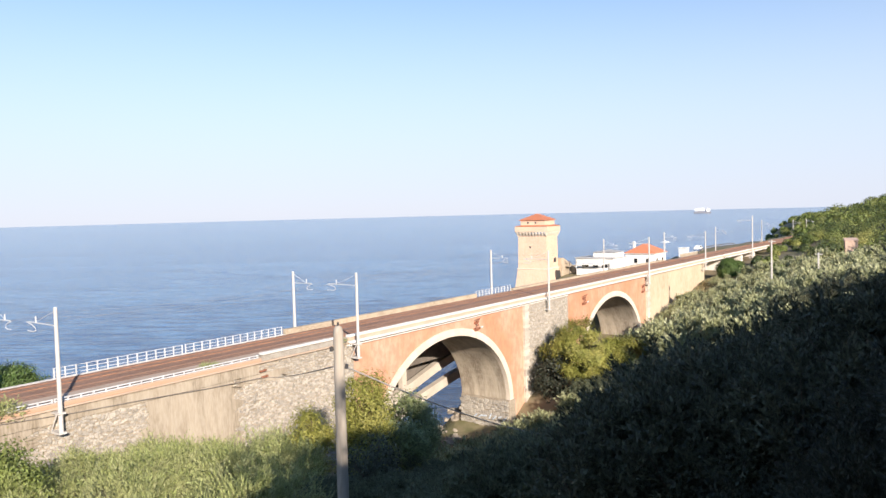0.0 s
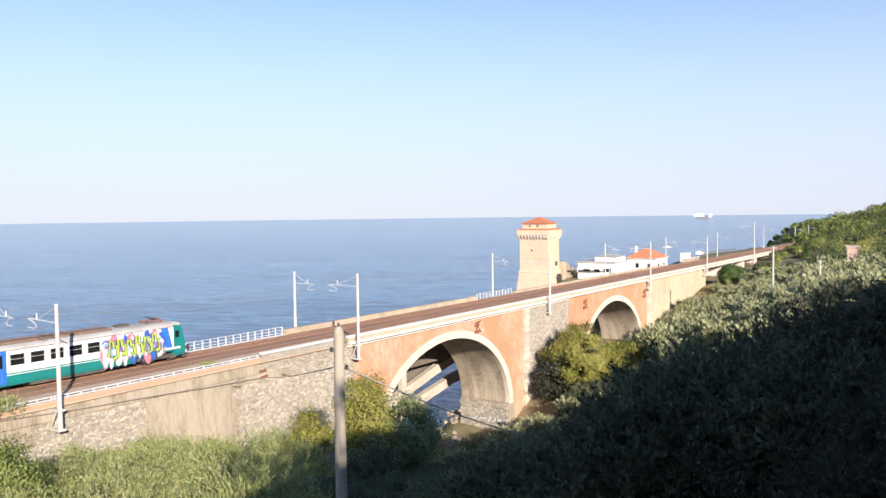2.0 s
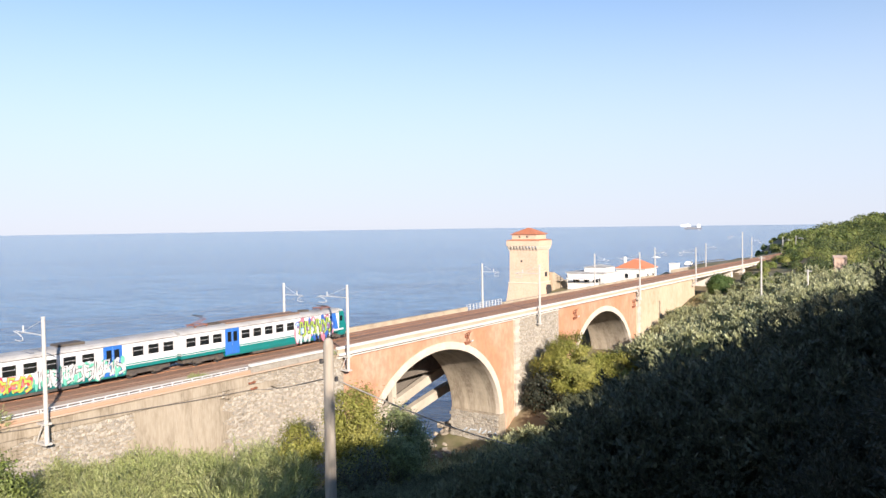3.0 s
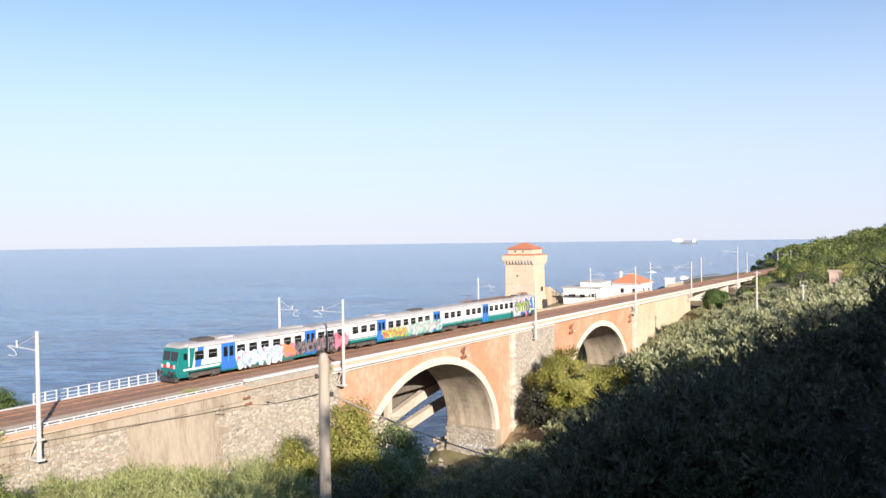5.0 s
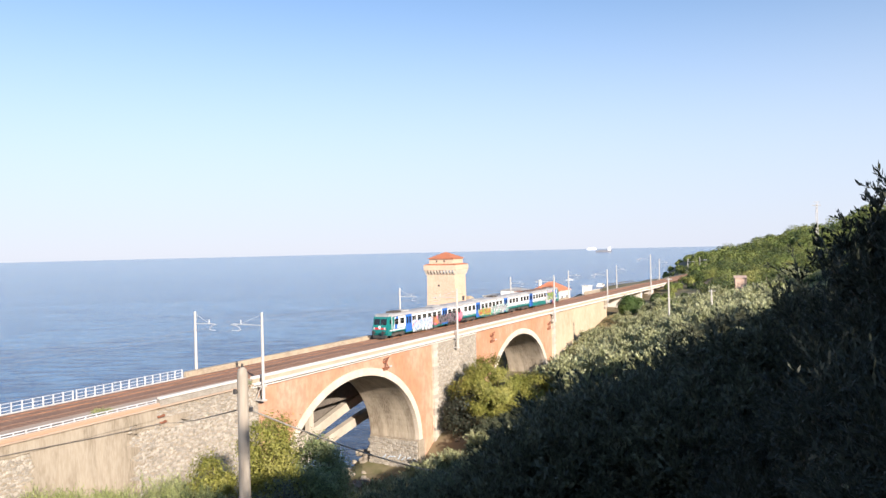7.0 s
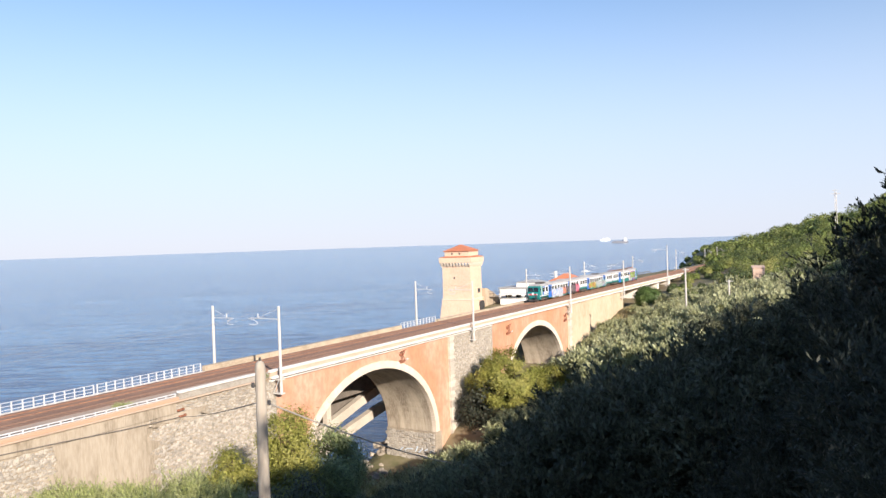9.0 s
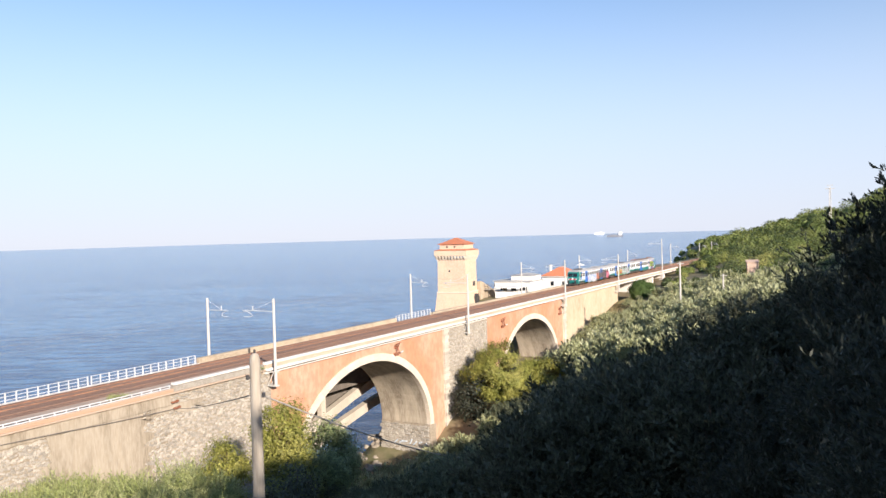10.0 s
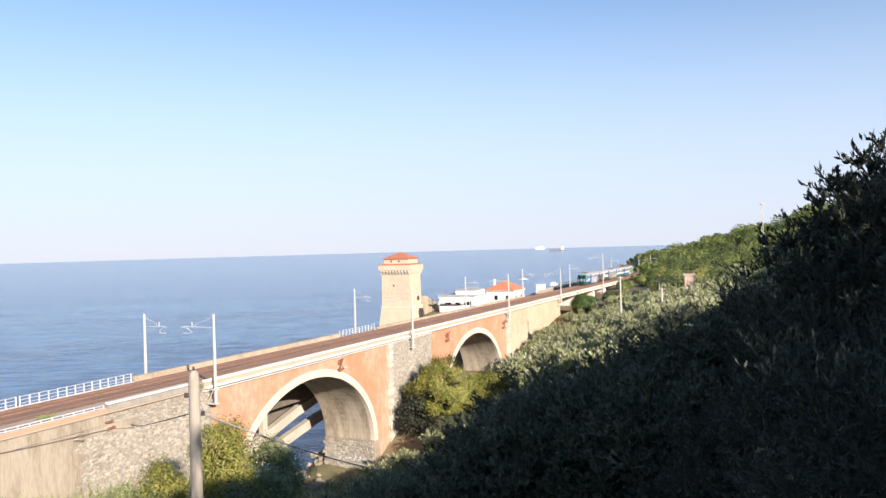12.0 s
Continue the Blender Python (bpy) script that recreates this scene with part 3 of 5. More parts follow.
PROFILE = [(-1.36, 0.60), (-1.43, 0.8), (-1.43, 2.95), (-1.33, 3.25), (-1.05, 3.5), (-0.55, 3.66), (0, 3.7)]
PROFILE = PROFILE + [(-y, z) for y, z in PROFILE[-2::-1]]


def hull(x0, x1, lo, hi, grow=0.0):
    """A length of coach shell between two heights."""
    pts = [(y * (1 + grow / 1.43), z) for y, z in PROFILE]
    out = []
    for (ya, za), (yb, zb) in zip(pts, pts[1:] + pts[:1]):
        for h in sorted({min(max(za, lo), hi), min(max(zb, lo), hi)}, reverse=za > zb):
            u = 0 if za == zb else (h - za) / (zb - za)
            p = (ya + (yb - ya) * u, h)
            if 0 <= u <= 1 and (not out or (Vector(out[-1]) - Vector(p)).length > 1e-4):
                out.append(p)
    if (Vector(out[0]) - Vector(out[-1])).length < 1e-4:
        out.pop()
    bm = bmesh.new()
    prism(bm, out, x0, x1, axis="x")
    return bm


def window_unit(ob, x, w=1.06, z0=1.68, z1=2.62):
    win = part("window", boxes((x - w / 2, x + w / 2, -1.462, -1.40, z0, z1), bevel=0.015), M["glass"], ob)
    part("frame", boxes((x - w / 2 - 0.06, x - w / 2, -1.47, -1.4, z0 - 0.05, z1 + 0.05), (x + w / 2, x + w / 2 + 0.06, -1.47, -1.4, z0 - 0.05, z1 + 0.05), (x - w / 2, x + w / 2, -1.47, -1.4, z0 + 0.52, z0 + 0.56)), M["roof_grey"], win)
    far = part("window", boxes((x - w / 2, x + w / 2, 1.40, 1.462, z0, z1), bevel=0.015), M["glass"], ob)
    return far


def door_unit(ob, x, w=1.5):
    for sy in (-1, 1):
        y0, y1 = (-1.475, -1.40) if sy < 0 else (1.40, 1.475)
        for k in (-1, 1):
            d = part("door", boxes((x + k * w / 4 - w / 4 + 0.015, x + k * w / 4 + w / 4 - 0.015, y0, y1, 0.72, 2.92), bevel=0.02), M["train_blue"], ob, "blue door leaf")
            c = x + k * w / 4
            part("pane", boxes((c - 0.25, c + 0.25, y0 - 0.012, y1 + 0.012, 1.6, 2.65), bevel=0.02), M["glass"], d)
    part("door_surround", boxes((x - w / 2 - 0.16, x - w / 2, -1.468, -1.4, 0.72, 2.95), (x + w / 2, x + w / 2 + 0.16, -1.468, -1.4, 0.72, 2.95), (x - w / 2, x + w / 2, -1.468, -1.4, 2.92, 3.0)), M["train_blue"], ob)


def bogie(ob, x):
    b = part("bogie", boxes((x - 1.9, x + 1.9, -1.22, -1.02, 0.42, 0.72), (x - 1.9, x + 1.9, 1.02, 1.22, 0.42, 0.72), (x - 0.35, x + 0.35, -1.1, 1.1, 0.4, 0.7), (x - 1.6, x - 0.9, -1.32, -1.1, 0.3, 0.6), (x + 0.9, x + 1.6, -1.32, -1.1, 0.3, 0.6), bevel=0.03), M["grime"], ob, "grimy bogie frame")
    for dx in (-1.28, 1.28):
        for y in (-0.8, 0.8):
            part("wheel", tubes(((x + dx, y - 0.065, 0.45), (x + dx, y + 0.065, 0.45), 0.45), sides=20), M["dark"], b)


def pantograph(ob, x, up=False):
    p = part("pantograph", boxes((x - 0.9, x + 0.9, -0.7, -0.6, 3.85, 3.93), (x - 0.9, x + 0.9, 0.6, 0.7, 3.85, 3.93), (x - 0.9, x - 0.8, -0.7, 0.7, 3.85, 3.93), (x + 0.8, x + 0.9, -0.7, 0.7, 3.85, 3.93)), M["rust"], ob, "rust-red pantograph")
    z = 4.85 if up else 4.12
    part("arm", tubes(((x - 0.8, 0.3, 3.93), (x + 0.9, 0.2, (z + 3.93) / 2), 0.03), ((x - 0.8, -0.3, 3.93), (x + 0.9, -0.2, (z + 3.93) / 2), 0.03), ((x + 0.9, 0.2, (z + 3.93) / 2), (x, 0.3, z), 0.025), ((x + 0.9, -0.2, (z + 3.93) / 2), (x, -0.3, z), 0.025)), M["rust"], p)
    part("collector", boxes((x - 0.15, x + 0.15, -0.85, 0.85, z, z + 0.06)), M["dark"], p)
    for dy in (-0.6, 0.6):
        for dx in (-0.7, 0.7):
            part("insulator", tubes(((x + dx, dy, 3.55), (x + dx, dy, 3.86), 0.07)), M["rust"], p)


def paint_blob(pts_c, x, z, w, h, seed, y):
    """A rounded, uneven sprayed letter shape."""
    rnd = random.Random(seed)
    k = 14
    ph, amp = rnd.random() * 6, rnd.uniform(0.12, 0.3)
    pts = []
    for i in range(k):
        a = 2 * math.pi * i / k
        r = 1 + amp * math.sin(3 * a + ph) + rnd.uniform(-0.12, 0.12)
        pts.append((x + w / 2 * r * math.cos(a), z + h / 2 * r * math.sin(a)))
    prism(pts_c, pts, y, y + 0.03)


GR = {}
for key, c in (("lime", (0.40, 0.55, 0.09)), ("purple", (0.24, 0.13, 0.28)), ("blue", (0.04, 0.12, 0.45)), ("white", (0.62, 0.62, 0.63)), ("red", (0.55, 0.06, 0.10)), ("pink", (0.52, 0.20, 0.27)),
               ("orange", (0.50, 0.23, 0.11)), ("black", (0.03, 0.03, 0.035)), ("grey", (0.22, 0.20, 0.21)), ("mint", (0.15, 0.52, 0.38)), ("sky", (0.2, 0.4, 0.7))):
    GR[key] = mat("spray_" + key, c, 0.45, tuple(v * 0.8 for v in c), 2.0)


def graffiti(ob, x0, x1, z0, z1, layers, count, label, seed, size=(0.5, 0.9), base=-1.445):
    """Layered sprayed shapes: a ground, then letter-like blobs and strokes."""
    rnd = random.Random(seed)
    tag = empty("graffiti")
    tag.parent = ob
    tagged(tag, label)
    for k, key in enumerate(layers):
        for i in range(count):
            bm = bmesh.new()
            x = x0 + (x1 - x0) * (i + rnd.uniform(0.2, 0.8)) / count
            shrink = 1 - 0.09 * k
            z = (z0 + z1) / 2 + rnd.uniform(-0.22, 0.22) * (z1 - z0)
            z = max(z0 + 0.2, min(z1 - 0.2, z))
            paint_blob(bm, x, z, (x1 - x0) / count * rnd.uniform(0.8, 1.7) * shrink, (z1 - z0) * rnd.uniform(*size) * shrink, rnd.random(), base - 0.012 * (k + 1) - 0.0012 * (i % 5))
            part("paint_patch", bm, GR[key], tag)


def letters(ob, x0, x1, z0, z1, count, fill, edge, label, seed, base=-1.53, r=0.15):
    """Curling outlined strokes, one for each letter."""
    rnd = random.Random(seed)
    tag = empty("graffiti")
    tag.parent = ob
    tagged(tag, label)
    cell = (x1 - x0) / count
    for i in range(count):
        xa = x0 + i * cell
        lo, hi = z0 + rnd.uniform(0, 0.12) * (z1 - z0), z1 - rnd.uniform(0, 0.15) * (z1 - z0)
        turns = [(0.05, lo), (0.2, hi), (0.55, hi - 0.1), (0.5, (lo + hi) / 2), (0.85, (lo + hi) / 2 + 0.1), (1.0, lo + 0.1), (0.6, lo)]
        pts = [Vector((xa + cell * (u + rnd.uniform(-0.1, 0.1)), 0, z + rnd.uniform(-0.12, 0.12))) for u, z in turns]
        for name, rad, dy, key in (("letter_outline", r, 0.0, edge), ("letter", r * 0.62, -0.03, fill)):
            bm = bmesh.new()
            path_tube(bm, pts, rad, sides=6)
            for v in bm.verts:
                v.co.y = base + dy + v.co.y * 0.2
            part(name, bm, GR[key], tag)


def raise_body(ob):
    """Sets the body's heights over the rail; the running gear stays."""
    for o in ob.children_recursive:
        if o.type != "MESH" or o.name.startswith(("bogie", "wheel")):
            continue
        for v in o.data.vertices:
            for (a, p), (b, q) in zip(HEIGHTS[:-1], HEIGHTS[1:]):
                if v.co.z <= b or b == HEIGHTS[-1][0]:
                    v.co.z = p + (v.co.z - a) * (q - p) / (b - a)
                    break


def coach(kind):
    ob = empty("railway_coach")
    long = LENGTHS[kind]
    e0, e1 = 0.22, long - 0.22
    b0 = 1.6 if kind == "tail" else e0
    b1 = long - 1.6 if kind == "lead" else e1
    for x0, x1, low in ((b0, 5.6, 0.98), (5.6, long - 5.6, 0.60), (long - 5.6, b1, 0.98)):
        part("skirt", hull(x0, x1, low, 1.22), M["train_green"], ob, "green lower body")
    part("body", hull(b0, b1, 1.222, 2.98), M["train_white"], ob, "white coach side")
    part("stripe", boxes((b0, b1, -1.446, 1.446, 1.26, 1.33)), M["train_green"], ob)
    part("roof", hull(b0, b1, 2.982, 3.8), M["roof_grey"], ob, "pale grey roof")
    # gutters coloured dark to paint the thin shadow line at the roof edge
    for y in (-1.44, 1.44):
        part("gutter", boxes((b0, b1, y - 0.025, y + 0.025, 2.95, 3.0)), M["grime"], ob, "rain gutter, dark for the shadow line under the roof")
    part("underframe", boxes((b0 + 0.5, b1 - 0.5, -0.9, 0.9, 0.55, 0.98), (9.2, 15.6, -1.3, 1.3, 0.3, 0.6)), M["grime"], ob, "grimy underframe boxes")
    for x in (3.6, long - (2.9 if kind == "lead" else 3.6)):
        bogie(ob, x)
    if kind == "tail":
        wins, doors = (2.75, 4.4, 8.0, 9.65, 11.3, 13.0, 14.6, 16.25, 20.0, 21.6, 23.3), (6.35, 18.2)
    elif kind == "middle":
        wins, doors = (1.15, 2.8, 4.45, 8.2, 9.8, 11.45, 13.1, 14.75, 16.4, 21.2, 22.8, 24.4), (6.25, 18.7)
    else:
        wins, doors = (1.35, 2.95, 4.5, 8.15, 9.75, 11.35, 12.95, 14.55), (6.4,)
    for x in wins:
        window_unit(ob, x)
    for x in doors:
        door_unit(ob, x)
    # gangway bellows
    if kind != "lead":
        part("gangway", boxes((long - 0.22, long + 0.2, -0.65, 0.65, 0.9, 3.1), bevel=0.04), M["dark"], ob, "dark gangway bellows")
    part("coupling", boxes((long - 0.3, long + 0.3, -0.2, 0.2, 0.6, 0.85) if kind != "lead" else (long - 0.3, long + 0.1, -0.2, 0.2, 0.75, 1.0)), M["dark"], ob)
    # roof gear
    if kind == "lead":
        part("roof_duct", boxes((6.2, 16.6, -0.85, -0.7, 3.55, 3.84), (6.2, 16.6, 0.7, 0.85, 3.55, 3.84), (6.2, 16.6, -0.7, 0.7, 3.6, 3.78), bevel=0.02), M["resistor"], ob, "brown roof resistor housing")
        pantograph(ob, 3.2, up=True)
        pantograph(ob, 21.0)
        for i in range(5):
            part("roof_box", boxes((4.6 + i * 0.35 if i < 4 else 17.4, 4.8 + i * 0.35 if i < 4 else 18.6, -0.4, 0.4, 3.6, 3.9), bevel=0.03), M["grime"], ob)
        graffiti(ob, 15.3, 21.4, 0.75, 2.75, ("pink", "blue", "white"), 9, "blue and white sprayed graffiti ground", 4, (0.7, 1.0))
        graffiti(ob, 15.5, 21.2, 0.9, 2.7, ("white", "grey", "sky", "white", "purple"), 9, "white and grey sprayed patches", 14, (0.25, 0.5), -1.49)
        letters(ob, 15.8, 20.9, 1.15, 2.55, 6, "lime", "black", "lime letters with black outlines", 41, -1.57, 0.19)
    if kind == "tail":
        part("roof_box", boxes((3.2, 5.2, -0.8, 0.8, 3.6, 3.95), bevel=0.06), M["grime"], ob, "roof air unit")
        part("roof_box", boxes((5.6, 7.6, -0.8, 0.8, 3.6, 3.9), bevel=0.06), M["roof_grey"], ob)
        part("roof_box", boxes((15.4, 17.8, -0.7, 0.7, 3.62, 3.85), bevel=0.06), M["roof_grey"], ob)
        graffiti(ob, 7.5, 14.0, 0.65, 1.75, ("white", "white"), 10, "white sprayed ground", 15, (0.9, 1.2))
        graffiti(ob, 7.6, 13.8, 0.75, 1.95, ("sky", "white", "pink", "white", "sky", "white"), 14, "pale blue and pink graffiti", 5, (0.35, 0.7), -1.46)
        graffiti(ob, 13.4, 16.0, 0.7, 2.0, ("red", "orange", "pink", "orange"), 5, "orange graffiti", 6, (0.5, 0.8))
        graffiti(ob, 15.8, 22.2, 0.65, 2.0, ("black",), 8, "black sprayed ground", 17, (0.8, 1.05))
        graffiti(ob, 15.9, 22.2, 0.75, 2.0, ("grey", "black", "pink", "black", "grey", "black"), 14, "black and grey graffiti", 7, (0.3, 0.6), -1.46)
        graffiti(ob, 22.2, 24.6, 0.7, 2.25, ("pink", "red", "pink"), 2, "pink graffiti", 8)
        letters(ob, 7.8, 13.6, 0.85, 1.95, 7, "white", "sky", "white letters with pale blue outlines", 42)
        letters(ob, 16.0, 21.8, 0.8, 1.95, 7, "grey", "black", "grey letters with black outlines", 43)
    if kind == "middle":
        part("roof_box", boxes((5.5, 8.0, -0.7, 0.7, 3.62, 3.85), bevel=0.06), M["roof_grey"], ob)
        part("roof_box", boxes((14.2, 16.6, -0.7, 0.7, 3.62, 3.9), bevel=0.06), M["grime"], ob)
        graffiti(ob, 6.4, 11.6, 0.75, 1.8, ("mint", "white", "lime", "red", "pink", "lime", "orange", "red"), 12, "red and lime graffiti", 9, (0.4, 0.75))
        graffiti(ob, 11.8, 19.8, 0.65, 1.95, ("mint", "white", "mint", "white"), 17, "white and black letter graffiti", 10, (0.5, 0.85))
        letters(ob, 12.0, 19.6, 0.8, 1.9, 8, "white", "black", "white letters with black outlines", 44)
        letters(ob, 6.8, 11.4, 0.85, 1.75, 5, "lime", "red", "lime letters with red outlines", 45, -1.58)
    # cab
    if kind in ("tail", "lead"):
        cab = empty("cab", (0, 0, 0))
        cab.parent = ob
        flip = (lambda v: v) if kind == "tail" else (lambda v: long - v)
        bm = bmesh.new()
        prof = [(0.42, 0.62), (0.2, 0.9), (0.2, 1.55), (0.36, 1.72), (0.58, 2.9), (0.7, 3.1), (1.6, 3.18), (1.6, 0.62)]
        prism(bm, [(flip(x), z) for x, z in prof], -1.38, 1.38)
        bmesh.ops.bevel(bm, geom=[e for e in bm.edges if abs(abs(e.verts[0].co.y) - 1.38) < 0.01 and abs(abs(e.verts[1].co.y) - 1.38) < 0.01 and e.verts[0].co.y * e.verts[1].co.y > 0], offset=0.14, segments=2, affect="EDGES")
        part("cab_shell", bm, M["train_green"], cab, "green driving cab")
        bm = bmesh.new()
        prism(bm, [(flip(x), z) for x, z in ((0.66, 3.1), (0.85, 3.42), (1.2, 3.6), (1.6, 3.66), (1.6, 3.1))], -1.22, 1.22)
        part("cab_roof", bm, M["roof_grey"], cab, "pale cab roof")
        for y in (-0.6, 0.6):
            bm = bmesh.new()
            prism(bm, [(flip(x), z) for x, z in ((0.36, 1.8), (0.535, 2.74), (0.62, 2.72), (0.45, 1.78))], y - 0.54, y + 0.54)
            part("windscreen", bm, M["glass"], cab, "dark windscreen")
            bm = bmesh.new()
            tube(bm, (flip(0.35), y * 0.5, 1.8), (flip(0.44), y * 0.9, 2.3), 0.02, sides=5)
            part("wiper", bm, M["dark"], cab)
        part("emblem", boxes((min(flip(0.14), flip(0.19)), max(flip(0.14), flip(0.19)), -0.22, 0.22, 1.36, 1.66), bevel=0.02), M["train_white"], cab, "small white nose panel")
        part("bumper_band", boxes((min(flip(0.17), flip(0.3)), max(flip(0.17), flip(0.3)), -1.1, 1.1, 1.32, 1.5), bevel=0.02), M["red"], cab, "red band across the nose")
        for y in (-0.95, 0.95):
            part("headlight", tubes(((flip(0.12), y, 1.42), (flip(0.3), y, 1.42), 0.13), sides=14), M["white_steel"], cab)
            part("buffer", tubes(((flip(-0.3), y * 0.92, 1.02), (flip(0.4), y * 0.92, 1.02), 0.12), ((flip(-0.34), y * 0.92, 1.02), (flip(-0.28), y * 0.92, 1.02), 0.24), sides=12), M["dark"], cab)
        part("snow_plough", boxes((min(flip(0.1), flip(0.5)), max(flip(0.1), flip(0.5)), -1.25, 1.25, 0.2, 0.7), bevel=0.05), M["dark"], cab)
        livery = ((1.62, 1.9, "train_green"), (1.9, 2.12, "train_white"), (2.12, 2.9, "train_blue"))
        if kind == "lead":
            livery = ((1.62, 1.75, "train_white"), (1.75, 2.5, "train_blue"), (2.5, 2.7, "train_white"))
        for lo, hi, key in livery:
            bm = bmesh.new()
            prism(bm, [(flip(x), z) for x, z in ((lo, 1.25), (hi, 1.25), (hi + (0.45 if key != "train_green" else 0.4), 2.95), (lo if key == "train_green" else lo + 0.45, 2.95))], -1.452, 1.452)
            part("livery_stripe", bm, M[key], ob)
        w0, w1, wy = 0.95, 1.4, 1.39
        part("side_window", boxes((min(flip(w0), flip(w1)), max(flip(w0), flip(w1)), -wy, wy, 1.85, 2.55), bevel=0.02), M["glass"], ob)
        part("waist_stripe", boxes((min(flip(0.9), flip(5.2)), max(flip(0.9), flip(5.2)), -1.458, 1.458, 1.12, 1.24)), M["train_white"], ob)
    raise_body(ob)
    labels = {"tail": "tail driving coach, white and green with graffiti", "middle": "middle coach, white and green with graffiti", "lead": "leading motor coach, white and green with lime graffiti"}
    return tagged(ob, labels[kind], "railway coach", group="coaches of the train")


COACHES = [coach("tail"), coach("middle"), coach("lead")]

# ---- watchtower ----
TB = -9.5
tw = empty("watchtower", (190, 104.6, TB), 6)
tagged(tw, "square ochre coastal watchtower with corbelled top and tiled roof", "tower")


def square_rings(rings):
    """A shaft through square rings of (half side, height)."""
    bm = bmesh.new()
    prev = None
    for h, z in rings:
        row = [bm.verts.new((sx * h, sy * h, z - TB)) for sx, sy in ((-1, -1), (1, -1), (1, 1), (-1, 1))]
        if prev:
            for i in range(4):
                bm.faces.new((prev[i], prev[(i + 1) % 4], row[(i + 1) % 4], row[i]))
        else:
            bm.faces.new(row[::-1])
        prev = row
    bm.faces.new(prev)
    return bm


part("shaft", square_rings([(5.3, -12), (5.1, -9.3), (4.45, -3.6), (4.28, -3.5), (4.2, 6.0)]), M["tower"], tw, "sloping base and plain ochre shaft")
part("string_course", square_rings([(4.5, -3.6), (4.6, -3.55), (4.6, -3.3), (4.35, -3.25)]), M["ring"], tw)
part("crown", square_rings([(4.85, 6.95), (4.9, 7.0), (4.9, 8.3), (4.75, 8.45)]), M["tower"], tw, "overhanging parapet")
part("crown_roof", square_rings([(4.94, 8.45), (4.94, 8.5), (3.7, 8.8)]), M["tile"], tw, "sloping terracotta skirt roof")
part("belvedere", square_rings([(3.65, 8.5), (3.65, 10.2)]), M["tower"], tw)
part("roof", square_rings([(4.05, 10.15), (4.05, 10.25), (0.25, 12.0)]), M["tile"], tw, "hipped terracotta roof")
for k in range(4):
    for i in range(10):
        u = -4.2 + 8.4 * i / 9
        bm = bmesh.new()
        prism(bm, [(-4.9, 6.95 - TB), (-4.9, 6.6 - TB), (-4.5, 5.9 - TB), (-4.15, 5.6 - TB), (-4.15, 6.95 - TB)], u - 0.22, u + 0.22)
        bmesh.ops.rotate(bm, verts=bm.verts, matrix=Matrix.Rotation(k * math.pi / 2, 3, "Z"))
        part("corbel", bm, M["ring"], tw)
for x, y, z, w, h in ((-4.24, 0.6, 2.4, 0.5, 0.55), (-4.24, -0.4, -1.9, 0.4, 0.5), (-4.24, 1.8, -1.0, 0.3, 0.5)):
    part("window", boxes((x - 0.02, x + 0.3, y - w / 2, y + w / 2, z - TB, z + h - TB)), M["dark"], tw, "small dark opening")
for y in (-0.9, 1.4):
    part("window", boxes((-3.68, -3.5, y - 0.25, y + 0.25, 9.2 - TB, 9.75 - TB)), M["dark"], tw)
part("window", boxes((1.0, 2.8, -4.3, -4.0, -1.9 - TB, -0.6 - TB)), M["dark"], tw)
bm = bmesh.new()
prism(bm, [(0.9, -9.0 - TB), (3.6, -9.0 - TB), (3.6, -5.2 - TB), (3.0, -4.2 - TB), (1.6, -4.2 - TB), (0.9, -5.2 - TB)], -5.25, -4.2)
part("door", bm, M["dark"], tw, "dark arched doorway")
# stair ramp beside the tower
bm = bmesh.new()
prism(bm, [(0, -10), (16, -10), (16, -6.6), (15, -6.4), (1.2, -0.9), (0, -0.9)], -1.2, 1.2)
ramp = part("tower_ramp", bm, M["parapet"])
ramp.matrix_basis = pose(194.9, 101.0, 0)
tagged(ramp, "ochre masonry stair ramp beside the tower", "ramp")


# ---- houses ----
def hip(bm, x0, x1, y0, y1, z0, z1, inset):
    v = [bm.verts.new(p) for p in ((x0, y0, z0), (x1, y0, z0), (x1, y1, z0), (x0, y1, z0), (x0 + inset, (y0 + y1) / 2, z1), (x1 - inset, (y0 + y1) / 2, z1))]
    for f in ((3, 2, 1, 0), (0, 1, 5, 4), (2, 3, 4, 5), (1, 2, 5), (3, 0, 4)):
        bm.faces.new([v[i] for i in f])
    return bm


def windows_on(ob, face, items):
    for a, z, w, h in items:
        if face[0] == "x":
            d = (face[1] - 0.05, face[1] + 0.1, a - w / 2, a + w / 2, z, z + h)
        else:
            d = (a - w / 2, a + w / 2, face[1] - 0.05, face[1] + 0.1, z, z + h)
        win = part("window", boxes(d, bevel=0.01), M["glass"], ob)
        s = list(d)
        s[4], s[5] = z - 0.12, z - 0.02
        s[0 if face[0] == "x" else 2] -= 0.12
        part("sill", boxes(tuple(s)), M["white_wall"], win)


h1 = empty("house", (224, 86, -5.5))
part("wall", boxes((-5, 5, -4.5, 4.5, -2, 4.7)), M["white_wall"], h1)
part("roof", hip(bmesh.new(), -5.5, 5.5, -5, 5, 4.7, 7.5, 4.2), M["tile"], h1, "hipped terracotta roof")
part("chimney", tubes(((-2.6, 2.6, 5), (-2.6, 2.6, 7.9), 0.45), ((-2.6, 2.6, 7.9), (-2.6, 2.6, 8.1), 0.55), sides=12), M["white_wall"], h1)
part("eaves", boxes((-5.4, 5.4, -4.9, 4.9, 4.5, 4.7)), M["white_wall"], h1)
